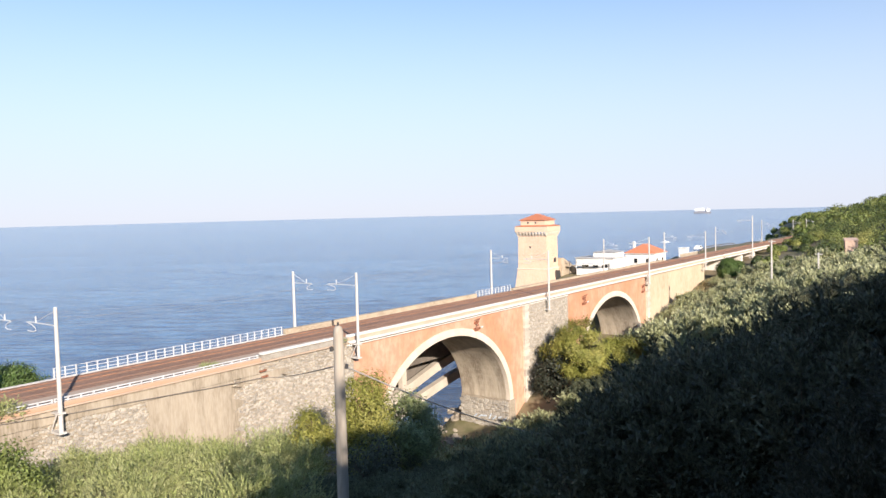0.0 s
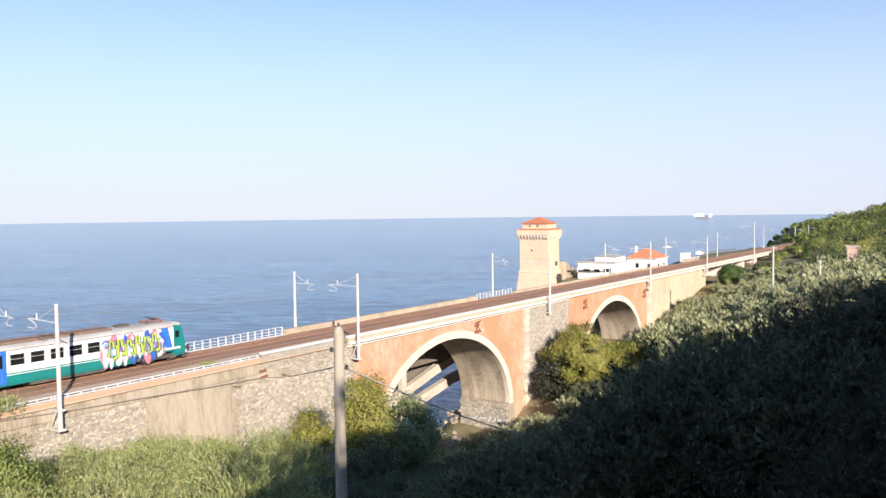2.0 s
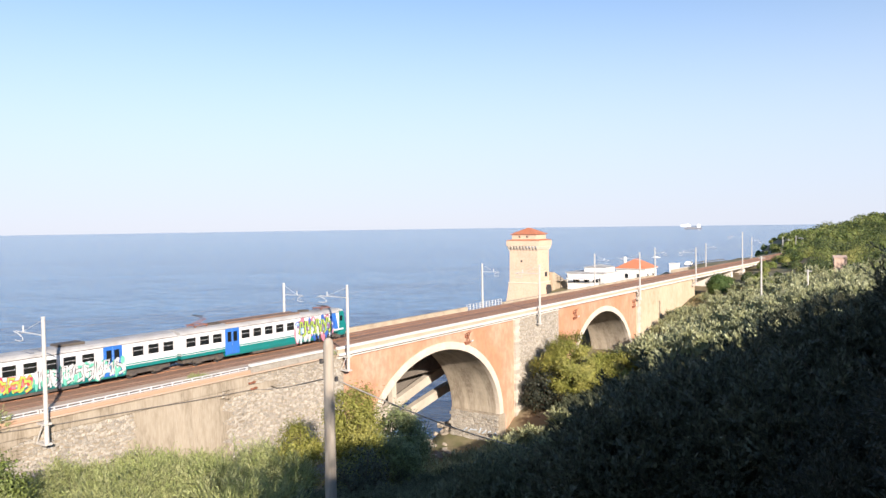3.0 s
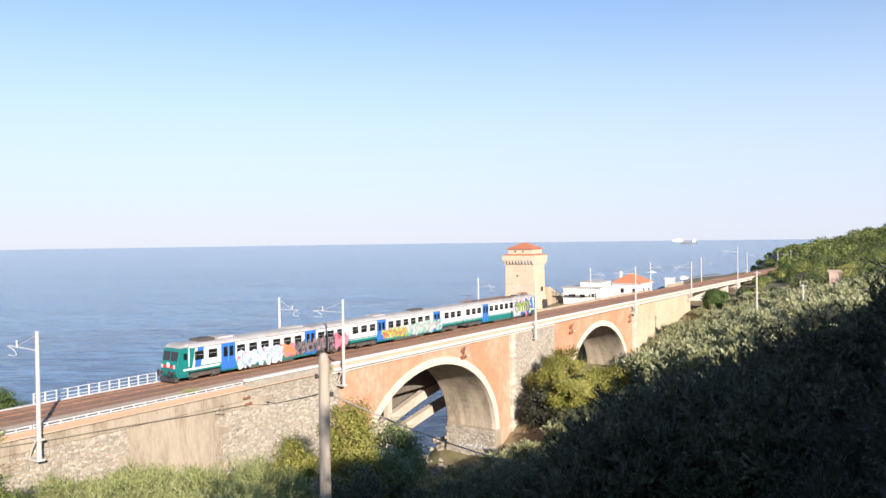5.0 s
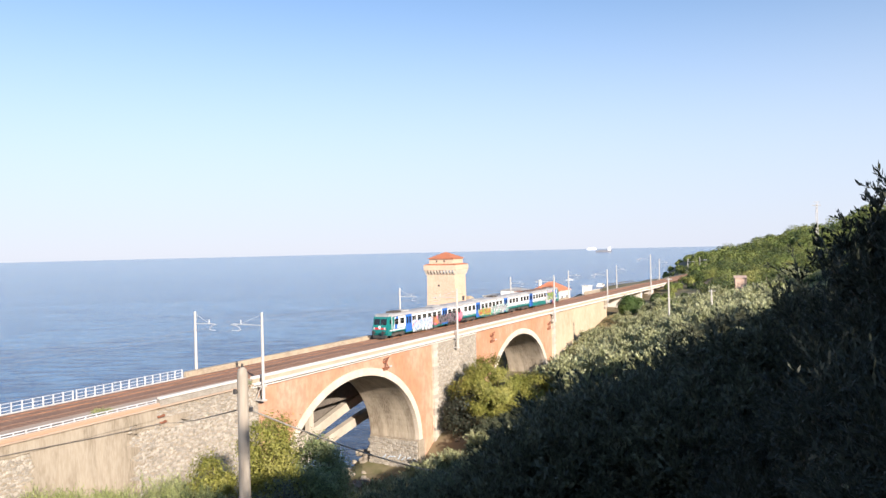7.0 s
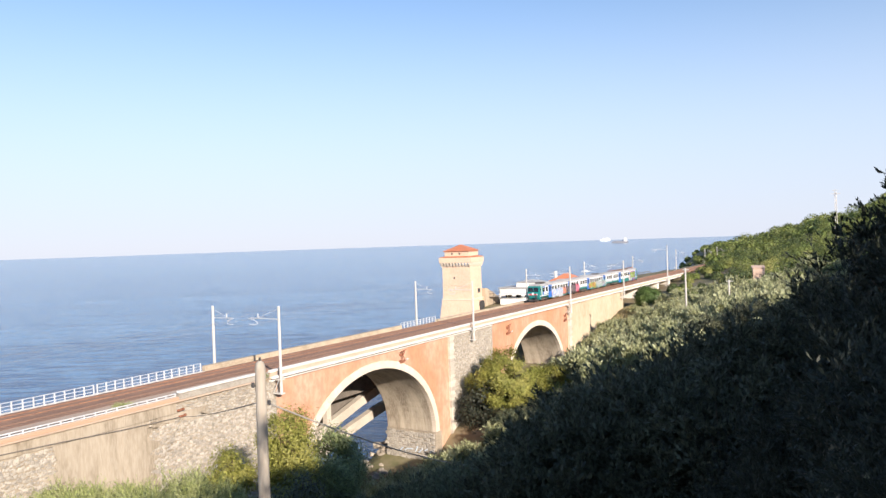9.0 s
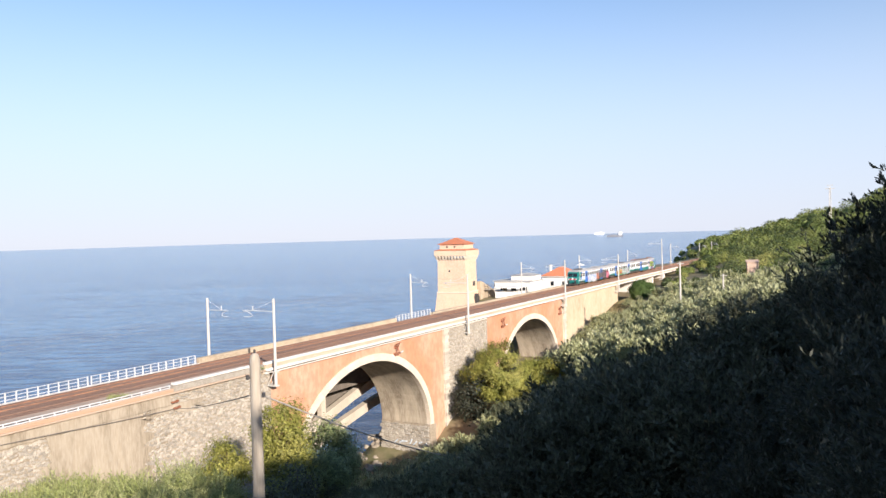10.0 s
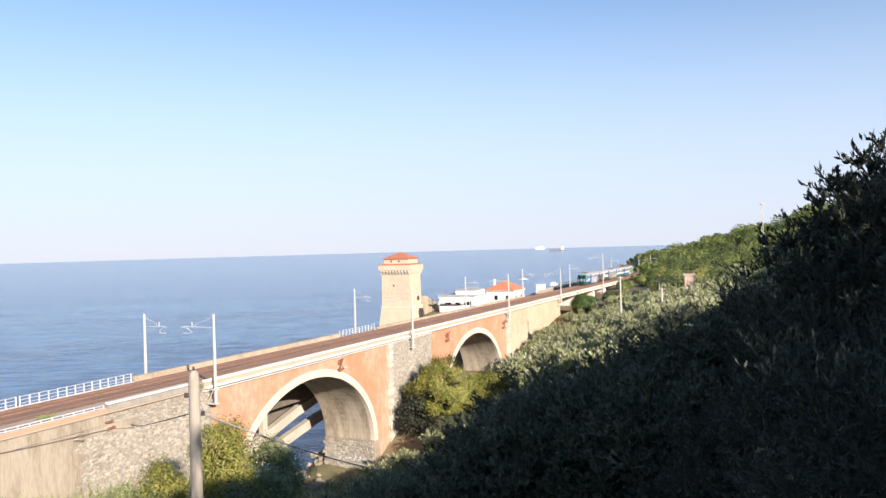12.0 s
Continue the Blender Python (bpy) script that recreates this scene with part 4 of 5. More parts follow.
windows_on(h1, ("x", -5.0), [(-2.5, 1.8, 1.0, 1.3), (1.2, 1.8, 1.0, 1.3)])
windows_on(h1, ("y", -4.5), [(-2.5, 1.8, 1.0, 1.3), (2.0, 1.8, 1.0, 1.3)])
tagged(h1, "white rendered house with hipped terracotta roof", "house")
h2 = empty("annex_building", (209, 94.5, -5.8))
part("wall", boxes((-4.5, 4.5, -6.2, 5.5, -2, 4.2)), M["white_wall"], h2)
part("roof", boxes((-4.8, 4.8, -6.5, 5.8, 4.2, 4.5)), M["grey_roof"], h2, "flat grey roof")
part("upper_wall", boxes((-2.0, 4.5, -5.8, 1.0, 4.5, 5.9)), M["white_wall"], h2)
part("upper_roof", hip(bmesh.new(), -2.3, 4.8, -6.1, 1.3, 5.9, 6.6, 2.5), M["grey_roof"], h2)
windows_on(h2, ("x", -4.5), [(-4.0, 1.6, 2.2, 1.3), (-0.8, 1.6, 1.6, 1.3), (2.4, 1.6, 2.0, 1.3)])
tagged(h2, "low white annex with flat grey roof", "house")
h3 = empty("terrace_block", (200, 93, -6.2))
part("wall", boxes((-2.5, 2.5, -4.0, 3.4, -2, 2.1), bevel=0.03), M["white_wall"], h3)
part("canopy", boxes((-2.8, 2.8, -4.2, 3.6, 3.3, 3.5)), M["white_wall"], h3)
for x, y in ((-2.6, -4), (-2.6, 3.4), (2.6, -4), (2.6, 3.4)):
    part("post", tubes(((x, y, 2.1), (x, y, 3.3), 0.08)), M["white_wall"], h3)
tagged(h3, "white terrace block with thin canopy", "terrace")
h4 = empty("white_kiosk", (240, 79.5, -3.2))
part("wall", boxes((-1.4, 1.4, -1.2, 1.2, -1, 2.9)), M["white_wall"], h4)
part("roof", boxes((-1.6, 1.6, -1.4, 1.4, 2.9, 3.1)), M["white_wall"], h4)
tagged(h4, "small white kiosk with a flat roof", "kiosk")
h5 = empty("garden_wall", (236, 76.5, -3.4))
part("wall", boxes((-8, 8, -0.15, 0.15, -1, 1.9)), M["parapet"], h5)
part("coping", boxes((-8.1, 8.1, -0.22, 0.22, 1.9, 2.0)), M["cornice"], h5)
tagged(h5, "weathered garden wall beside the house", "wall")
umb = empty("parasol", (240, 85.5, -2.6))
part("pole", tubes(((0, 0, -0.6), (0, 0, 4.4), 0.04)), M["white_steel"], umb)
bm = bmesh.new()
bmesh.ops.create_cone(bm, cap_ends=True, segments=10, radius1=1.7, radius2=0.05, depth=0.6, matrix=Matrix.Translation((0, 0, 4.4)))
part("canopy", bm, M["white_wall"], umb)
tagged(umb, "open white parasol on a terrace", "parasol")
# viewing platform frame beside the tower
vp = empty("viewing_platform", (199.5, 100.5, -6.5))
for x, y in ((-2.2, -2), (2.2, -2), (2.2, 2), (-2.2, 2)):
    part("post", tubes(((x, y, -1), (x, y, 4.6), 0.09)), M["grime"], vp)
part("deck", boxes((-2.5, 2.5, -2.3, 2.3, 3.0, 3.15)), M["wood"], vp)
for z in (3.9, 4.5):
    part("rail_bar", boxes((-2.3, 2.3, -2.08, -1.95, z, z + 0.08)), M["grime"], vp)
    part("rail_bar", boxes((-2.28, -2.15, -2.0, 2.0, z, z + 0.08)), M["grime"], vp)
tagged(vp, "dark metal viewing platform frame beside the tower", "platform")
# guard rail of the coast road
gr = empty("guard_rail", (248, 78, 0))
for i in range(18):
    z = ground_z(248 + i * 3, 78)
    part("post", boxes((i * 3 - 0.06, i * 3 + 0.06, -0.06, 0.06, z - 0.2, z + 0.75)), M["parapet"], gr)
    z2 = ground_z(251 + i * 3, 78)
    bm = bmesh.new()
    tube(bm, (i * 3, -0.08, z + 0.6), (i * 3 + 3, -0.08, z2 + 0.6), 0.14, sides=6)
    part("beam", bm, M["grime"], gr)
tagged(gr, "dull steel guard rail of the coast road", "guard rail")
# parked car
carx = empty("parked_car", (256, 80, ground_z(256, 80)))
bm = bmesh.new()
prism(bm, [(-2.1, 0.3), (-2.1, 0.85), (-1.2, 0.95), (-0.6, 1.45), (0.9, 1.48), (1.7, 0.98), (2.1, 0.9), (2.1, 0.3)], -0.85, 0.85)
part("body", bm, M["white_wall"], carx, "white car body")
bm = bmesh.new()
prism(bm, [(-1.0, 0.98), (-0.55, 1.4), (0.85, 1.42), (1.45, 1.0)], -0.87, 0.87)
part("side_glass", bm, M["glass"], carx)
for x in (-1.3, 1.3):
    for y in (-0.8, 0.8):
        part("wheel", tubes(((x, y - 0.1, 0.32), (x, y + 0.1, 0.32), 0.32), sides=16), M["dark"], carx)
tagged(carx, "white parked car on the coast road", "car")

# hut on the slope
M["hut_wall"] = mat("faded_pink_render", (0.58, 0.40, 0.30), 0.9, (0.50, 0.35, 0.27), 0.5, (0.64, 0.48, 0.38))
hz = ground_z(198, 26.6)
hut = empty("hut", (198, 26.6, hz), 14)
part("wall", boxes((-1.25, 1.25, -1.3, 1.3, -1, max(3.0, 4.2 - hz))), M["hut_wall"], hut)
bm = bmesh.new()
prism(bm, [(-1.4, max(3.0, 4.2 - hz)), (1.4, max(3.0, 4.2 - hz)), (1.4, max(3.0, 4.2 - hz) + 0.6), (-1.4, max(3.0, 4.2 - hz) + 0.12)], -1.45, 1.45)
part("roof", bm, M["hut_wall"], hut)
part("door", boxes((-1.3, -1.2, -0.5, 0.4, -0.5, 1.9)), M["wood"], hut)
tagged(hut, "small faded pink rendered hut among the shrubs", "hut")

# lamp post and posts on the slope, pylon on the hill
for x, y, z1 in ((146.4, 32.5, 6.7), (147.9, 25.0, 4.4)):
    z0 = ground_z(x, y) - 0.3
    ob = empty("utility_post", (x, y, z0))
    part("shaft", tubes(((0, 0, 0), (0, 0, z1 - z0), 0.2, 0.15), sides=10), M["pole"], ob)
    part("crossarm", boxes((-0.1, 0.1, -0.7, 0.5, z1 - z0 - 0.35, z1 - z0 - 0.2)), M["pole"], ob)
    tagged(ob, "pale concrete utility post among shrubs", "utility post", group="utility posts")
pz = ground_z(299.7, 14.3)
ob = empty("pylon", (299.7, 14.3, pz))
for sx in (-0.45, 0.45):
    part("leg", tubes(((sx, -0.4, 0), (sx * 0.5, -0.2, 26.0 - pz), 0.1)), M["pole"], ob)
    part("leg", tubes(((sx, 0.4, 0), (sx * 0.5, 0.2, 26.0 - pz), 0.1)), M["pole"], ob)
k = int((26 - pz) / 1.2)
for i in range(k):
    part("brace", tubes(((-0.4, -0.35, i * 1.2), (0.4, 0.35, i * 1.2 + 1.2), 0.05), ((0.4, -0.35, i * 1.2), (-0.4, 0.35, i * 1.2 + 1.2), 0.05), sides=5), M["pole"], ob)
part("crossarm", boxes((-0.12, 0.12, -1.5, 1.5, 25.2 - pz, 25.4 - pz), (-0.12, 0.12, -1.0, 1.0, 26.4 - pz, 26.6 - pz)), M["pole"], ob)
tagged(ob, "slender lattice power pylon on the wooded hill", "pylon")

# near telegraph post with its cables
px, py = 14.35, 13.9
pz = ground_z(px, py) - 0.4
ob = empty("telegraph_post", (px, py, pz))
H = 10.55 - pz
bm = bmesh.new()
for z0, z1, r0, r1 in ((0, H - 0.18, 0.17, 0.135), (H - 0.18, H - 0.06, 0.135, 0.11), (H - 0.06, H, 0.11, 0.05)):
    tube(bm, (0, 0, z0), (0, 0, z1), r0, r1, sides=14)
part("shaft", bm, M["wood"], ob, "weathered pale post")
part("finial", tubes(((0.0, 0, H - 0.02), (0.0, 0, H + 0.09), 0.03), sides=8), M["dark"], ob)
for z, a in ((H - 0.62, 2.6), (H - 1.12, -0.6)):
    part("insulator", tubes(((0, 0, z), (0.2 * math.cos(a), 0.2 * math.sin(a), z), 0.03), ((0.2 * math.cos(a), 0.2 * math.sin(a), z - 0.04), (0.2 * math.cos(a), 0.2 * math.sin(a), z + 0.08), 0.045), sides=8), M["dark"], ob)
tagged(ob, "weathered pale telegraph post among shrubs", "telegraph post")
bm = bmesh.new()
a, c = Vector((px + 0.15, py - 0.05, pz + H - 1.1)), Vector((36, 19.3, 1.2))
path_tube(bm, [a.lerp(c, u / 10) - Vector((0, 0, 1.2 * (u / 10) * (1 - u / 10))) for u in range(11)], 0.024)
tagged(part("post_cable", bm, M["cable_pale"]), "pale sagging cable from the telegraph post", "cable")
bm = bmesh.new()
a, c = Vector((px - 0.1, py + 0.1, pz + H - 1.08)), Vector((48.6, 56.92, -2.2))
path_tube(bm, [a.lerp(c, u / 10) - Vector((0, 0, 0.6 * (u / 10) * (1 - u / 10))) for u in range(11)], 0.018)
tagged(part("service_cable", bm, M["cable"]), "dark cable from the post to the wall", "cable")


# ---- ships ----
def ship(name, hull_c, length, label):
    ob = empty(name)
    h = length / 2
    bm = bmesh.new()
    prism(bm, [(-h, 0), (-h, 6), (h, 6), (h * 1.12, 9), (h * 0.95, 0)], -7, 7)
    part("hull", bm, hull_c, ob)
    return ob


cargo = ship("cargo_ship", M["ship_hull"], 62, "")
part("bridge_house", boxes((14, 27, -6, 6, 6, 15), (16, 25, -5, 5, 15, 19), bevel=0.4), M["ship_white"], cargo)
part("funnel", boxes((10, 13, -2, 2, 6, 14), bevel=0.5), M["ship_hull"], cargo)
part("hatch", boxes((-22, 6, -5, 5, 6, 9)), M["ship_hull"], cargo)
tagged(cargo, "dark-hulled cargo ship with white bridge house, far out", "ship")
cargo.matrix_basis = pose(3000 * math.cos(radians(17.05)), 3000 * math.sin(radians(17.05)), SEA, 0, 0, -73)
ferry = ship("ferry", M["ship_white"], 52, "")
part("decks", boxes((-24, 22, -6.5, 6.5, 6, 10), (-20, 16, -5.5, 5.5, 10, 13), bevel=0.5), M["ship_white"], ferry)
part("funnel", boxes((-12, -6, -2.5, 2.5, 13, 16), bevel=0.6), M["ship_white"], ferry)
tagged(ferry, "white passenger ferry far out at sea", "ship")


def ferry_at(az):
    return pose(4200 * math.cos(radians(az)), 4200 * math.sin(radians(az)), SEA, 0, 0, 107)


# ---- vegetation ----


def leaf_mesh(name, centres, normals, length, width, material, seed, lift=0.35, spread=1.0, per=1, facing=False):
    """Folded leaves, four corners each, scattered round the given places; they point outwards, or face outwards."""
    rg = np.random.RandomState(seed)
    c = np.repeat(np.asarray(centres, float), per, axis=0)
    o = np.repeat(np.asarray(normals, float), per, axis=0)
    k = len(c)
    d = o + rg.normal(0, 0.75, (k, 3)) * spread
    d[:, 2] += lift
    d /= np.linalg.norm(d, axis=1)[:, None]
    s = np.cross(d, rg.normal(0, 1, (k, 3)))
    s /= np.linalg.norm(s, axis=1)[:, None]
    if facing:
        o = o / (np.linalg.norm(o, axis=1)[:, None] + 1e-6) + rg.normal(0, 0.38, (k, 3)) + np.array([0, 0, 0.15])
        o /= np.linalg.norm(o, axis=1)[:, None]
        d, s = np.cross(o, s), np.cross(o, np.cross(o, s))
        d /= np.linalg.norm(d, axis=1)[:, None]
        s /= np.linalg.norm(s, axis=1)[:, None]
    ln = length * rg.uniform(0.6, 1.35, (k, 1))
    wd = width * rg.uniform(0.6, 1.3, (k, 1))
    nrm = np.cross(d, s)
    v = np.stack([c, c + d * ln * 0.5 + s * wd * 0.5 + nrm * wd * 0.15, c + d * ln, c + d * ln * 0.5 - s * wd * 0.5 + nrm * wd * 0.15], 1).reshape(-1, 3)
    me = bpy.data.meshes.new(name)
    me.vertices.add(len(v))
    me.vertices.foreach_set("co", v.ravel())
    me.loops.add(4 * k)
    me.loops.foreach_set("vertex_index", np.arange(4 * k, dtype=np.int32))
    me.polygons.add(k)
    me.polygons.foreach_set("loop_start", np.arange(0, 4 * k, 4, dtype=np.int32))
    me.materials.append(material)
    me.update(calc_edges=True)
    return me


def clumped(seed, clumps, per, size, radius, flat=1.0, hollow=0.55):
    """Leaf places: tufts spread through an uneven crown about one unit wide; returns places and outward ways."""
    rg = np.random.RandomState(seed)
    cs = rg.normal(0, 1, (clumps, 3))
    cs /= np.linalg.norm(cs, axis=1)[:, None]
    r = hollow + (1 - hollow) * rg.uniform(0, 1, (clumps, 1)) ** 0.6
    lump = 1 + 0.28 * np.sin(cs[:, :1] * 4.1 + seed) * np.cos(cs[:, 1:2] * 3.7 + seed * 2) + 0.12 * rg.normal(0, 1, (clumps, 1))
    cs = cs * r * np.clip(lump, 0.6, 1.1) * np.array(size)
    cs[:, 2] *= flat
    p = np.repeat(cs, per, axis=0) + rg.normal(0, radius, (clumps * per, 3)) * np.array([1, 1, 0.8])
    out = p - np.repeat(cs, per, axis=0)
    out = out / (np.linalg.norm(out, axis=1)[:, None] + 1e-6) + 0.5 * cs.repeat(per, axis=0)
    return p, out, cs


def sprayed(seed, clumps, twigs, leaves, size, reach, hollow=0.45, rise=0.55):
    """Feathery growth: tufts of curved twigs with leaves in pairs along them."""
    rg = np.random.RandomState(seed)
    _, _, cs = clumped(seed, clumps, 1, size, 0.01, 1.0, hollow)
    p, out = [], []
    for c in cs:
        base = c / (np.linalg.norm(c) + 1e-6)
        for _ in range(twigs):
            way = base * 0.6 + rg.normal(0, 0.6, 3) + np.array([0, 0, rise])
            way /= np.linalg.norm(way)
            bend = rg.normal(0, 0.35, 3)
            ln = reach * rg.uniform(0.5, 1.3)
            for k in range(leaves):
                u = (k + 1) / leaves
                d = way + bend * u
                d /= np.linalg.norm(d)
                p.append(c + d * ln * u)
                out.append(d * 1.6 + rg.normal(0, 0.5, 3))
    return np.array(p), np.array(out), cs


def limbs(bm, cs, root, fork, r, count):
    """Trunk and limbs from the root to some of the tufts."""
    root, fork = Vector(root), Vector(fork)
    mid = root.lerp(fork, 0.5) + Vector((r, -r, 0))
    tube(bm, root, mid, r, r * 0.85, sides=7)
    tube(bm, mid, fork, r * 0.85, r * 0.65, sides=7)
    step = max(1, len(cs) // count)
    for c in cs[::step]:
        c = Vector(c)
        elbow = fork.lerp(c, 0.5) + Vector((0, 0, -0.06 * (c - fork).length))
        tube(bm, fork, elbow, r * 0.42, r * 0.25, sides=5)
        tube(bm, elbow, c, r * 0.25, r * 0.08, sides=5)
    return bm


def make_plant(name, seed, clumps, per, size, radius, height, leaf, material, trunk, count, flat=1.0, hollow=0.5, lift=0.35, crown_name="crown", spray=0, rise=0.55, facing=False):
    """A prototype: an Empty with a trunk and a crown of separate leaves. size: half widths; height: of the crown's middle."""
    ob = empty(name)
    if spray:
        p, out, cs = sprayed(seed, clumps, spray, per, size, radius, hollow, rise)
    else:
        p, out, cs = clumped(seed, clumps, per, size, radius, flat, hollow)
    up = np.array([0, 0, height])
    me = leaf_mesh(crown_name, p + up, out, leaf[0], leaf[1], material, seed, lift, 0.45 if spray else 1.0, 1, facing)
    cr = new(crown_name, me)
    cr.parent = ob
    bm = limbs(bmesh.new(), cs + up, (0, 0, -0.8), (0, 0, max(0.25, height - size[2] * 0.55)), trunk, count)
    part("trunk" if "tree" in name else "branchwork", bm, M["bark"], ob)
    return ob


def plant(proto, x, y, scale, turn, label, category, group="", sink=0.0, z=None):
    ob = copy_thing(proto, Matrix.Identity(4))
    gz = ground_z(x, y) if z is None else z
    ob.matrix_basis = Matrix.LocRotScale((x, y, gz - sink), Euler((0, 0, turn)), (scale, scale, scale))
    tagged(ob, label, category, group=group)
    return ob


def retire(protos):
    for p in protos:
        for o in (*p.children_recursive, p):
            bpy.data.objects.remove(o)


rv = random.Random(11)

# light green shrubs at the foot of the retaining wall
protos = [make_plant("light_shrub", 20 + i, 46, 16, (1.35, 1.35, 1.1), 0.85, 1.2, (0.15, 0.032), M["leaf_reed"], 0.06, 14, lift=0.3, hollow=0.3, spray=8, rise=0.9) for i in range(4)]
for i in range(330):
    x, y = rv.uniform(4, 56), rv.uniform(22, 55.5)
    if x > 50 and y > 50 or math.atan2(y, x) < radians(46.5) or rv.random() < 0.3:
        continue
    s = rv.uniform(0.8, 1.4) * (1.15 if y < 48 else 1.0)
    plant(protos[i % 4], x, y, s, rv.uniform(0, 6), "light green feathery shrub below the wall", "shrub", "light green shrubs", sink=0.2)
retire(protos)

# grey-green scrub in the sun further along the slope, and olive bushes
protos = [make_plant("olive_bush", 40 + i, 34, 12, (1.7, 1.7, 1.4), 1.15, 1.5, (0.42, 0.17), M["leaf_olive"], 0.09, 12, lift=0.5, spray=6, rise=1.3) for i in range(4)]
for i in range(330):
    x, y = rv.uniform(58, 190), rv.uniform(4, 50)
    az = math.degrees(math.atan2(y, x))
    if x < 100 and az > 20 or az > 24 or (y > 40 and x < 150) or az > 20 or (x > 140 and y > 43) or abs(x - 198) < 4 or (abs(az - 7.7) < 1.1 and x > 168):
        continue
    plant(protos[i % 4], x, y, rv.uniform(0.75, 1.4 if x < 100 else 1.15) * (0.8 if az < 11 and x > 100 else 1.0), rv.uniform(0, 6), "grey-green olive bush on the slope", "bush", "olive bushes", sink=0.3)
for i in range(84):
    x, y = rv.uniform(60, 97), rv.uniform(37, 54)
    plant(protos[i % 4], x, y, rv.uniform(0.55, 1.05), rv.uniform(0, 6), "low grey-green bush among the rocks", "bush", "olive bushes", sink=0.2)
retire(protos)
protos = [make_plant("grey_shrub", 50 + i, 30, 13, (1.7, 1.7, 1.3), 1.25, 1.5, (0.40, 0.16), M["leaf_olive"], 0.09, 12, lift=0.5, spray=6, rise=1.5) for i in range(4)]
for i in range(90):
    x, y = rv.uniform(112, 192), rv.uniform(12, 36)
    if abs(math.degrees(math.atan2(y, x)) - 7.7) < 1.1 and x > 168:
        continue
    plant(protos[i % 4], x, y, rv.uniform(0.8, 1.3), rv.uniform(0, 6), "grey-green shrub on the slope", "bush", "grey-green shrubs", sink=0.3)
for i in range(44):
    x, y = rv.uniform(146, 174), rv.uniform(47, 55)
    plant(protos[i % 4], x, y, rv.uniform(0.55, 0.85), rv.uniform(0, 6), "grey-green shrub at the foot of the wall", "bush", "grey-green shrubs", sink=0.3)
for i in range(64):
    x, y = rv.uniform(112, 188), rv.uniform(36, 53)
    s = (1.6 - (x - 112) * 0.011) * rv.uniform(0.75, 1.05) * (0.75 if y > 47 else 1.0)
    plant(protos[i % 4], x, y, s, rv.uniform(0, 6), "grey-green shrub below the wall", "bush", "grey-green shrubs", sink=0.3)
retire(protos)

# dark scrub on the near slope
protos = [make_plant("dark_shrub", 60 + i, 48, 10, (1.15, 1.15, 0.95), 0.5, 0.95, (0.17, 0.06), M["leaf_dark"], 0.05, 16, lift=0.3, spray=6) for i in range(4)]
protos += [make_plant("heath_shrub", 70 + i, 70, 15, (1.1, 1.1, 0.95), 0.42, 0.95, (0.085, 0.024), M["leaf_shaded"], 0.03, 14, lift=0.2, hollow=0.3, spray=7) for i in range(3)]
count = near_count = 0
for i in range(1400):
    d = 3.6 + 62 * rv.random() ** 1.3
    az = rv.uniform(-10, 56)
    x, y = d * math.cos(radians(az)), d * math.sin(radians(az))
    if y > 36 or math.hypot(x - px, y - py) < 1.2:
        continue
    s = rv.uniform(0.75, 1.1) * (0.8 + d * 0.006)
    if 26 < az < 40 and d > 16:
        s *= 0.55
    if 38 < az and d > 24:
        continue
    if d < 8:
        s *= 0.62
    # tops kept below an outline fitted to the camera's view
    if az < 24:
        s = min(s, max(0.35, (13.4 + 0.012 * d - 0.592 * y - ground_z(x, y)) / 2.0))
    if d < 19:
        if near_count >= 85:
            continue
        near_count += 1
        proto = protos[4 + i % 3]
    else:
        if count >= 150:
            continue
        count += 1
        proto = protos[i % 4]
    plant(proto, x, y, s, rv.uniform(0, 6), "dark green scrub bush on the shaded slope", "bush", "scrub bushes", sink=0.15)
hollow = [make_plant("hollow_shrub", 160 + i, 48, 10, (1.15, 1.15, 0.95), 0.5, 0.95, (0.16, 0.055), M["leaf_scrub"], 0.05, 16, lift=0.3, spray=7) for i in range(4)]
for i in range(110):
    d, az = 13 + 45 * rv.random() ** 1.3, radians(rv.uniform(24, 39))
    x, y = d * math.cos(az), d * math.sin(az)
    if math.hypot(x - px, y - py) < 0.9:
        continue
    plant(hollow[i % 4], x, y, rv.uniform(0.55, 0.8), rv.uniform(0, 6), "grey-green scrub bush in the hollow", "bush", "hollow bushes", sink=0.1)
for i in range(64):
    d, az = rv.uniform(24, 46), radians(rv.uniform(36, 46))
    x, y = d * math.cos(az), d * math.sin(az)
    plant(hollow[i % 4], x, y, rv.uniform(0.6, 0.85), rv.uniform(0, 6), "grey-green scrub bush in the hollow", "bush", "hollow bushes", sink=0.15)
for i in range(34):
    x, y = rv.uniform(92, 112), rv.uniform(36, 50)
    plant(hollow[i % 4], x, y, rv.uniform(0.8, 1.3), rv.uniform(0, 6), "grey-green scrub bush beside the pine", "bush", "hollow bushes", sink=0.15)
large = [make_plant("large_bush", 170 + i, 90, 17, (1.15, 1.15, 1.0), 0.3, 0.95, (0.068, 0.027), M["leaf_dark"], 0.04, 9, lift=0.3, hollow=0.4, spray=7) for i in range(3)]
rounded = [make_plant("rounded_bush", 190 + i, 80, 13, (1.15, 1.15, 1.0), 0.32, 0.95, (0.10, 0.036), M["leaf_scrub"], 0.04, 9, lift=0.4, hollow=0.4, spray=7, rise=0.8) for i in range(3)]
# azimuth and slope of camera sight lines that the bush tops are fitted to
RIM_SIGHT = [(22, -0.27), (27, -0.285), (30, -0.30), (33, -0.325), (36, -0.355), (40, -0.395), (44, -0.43)]
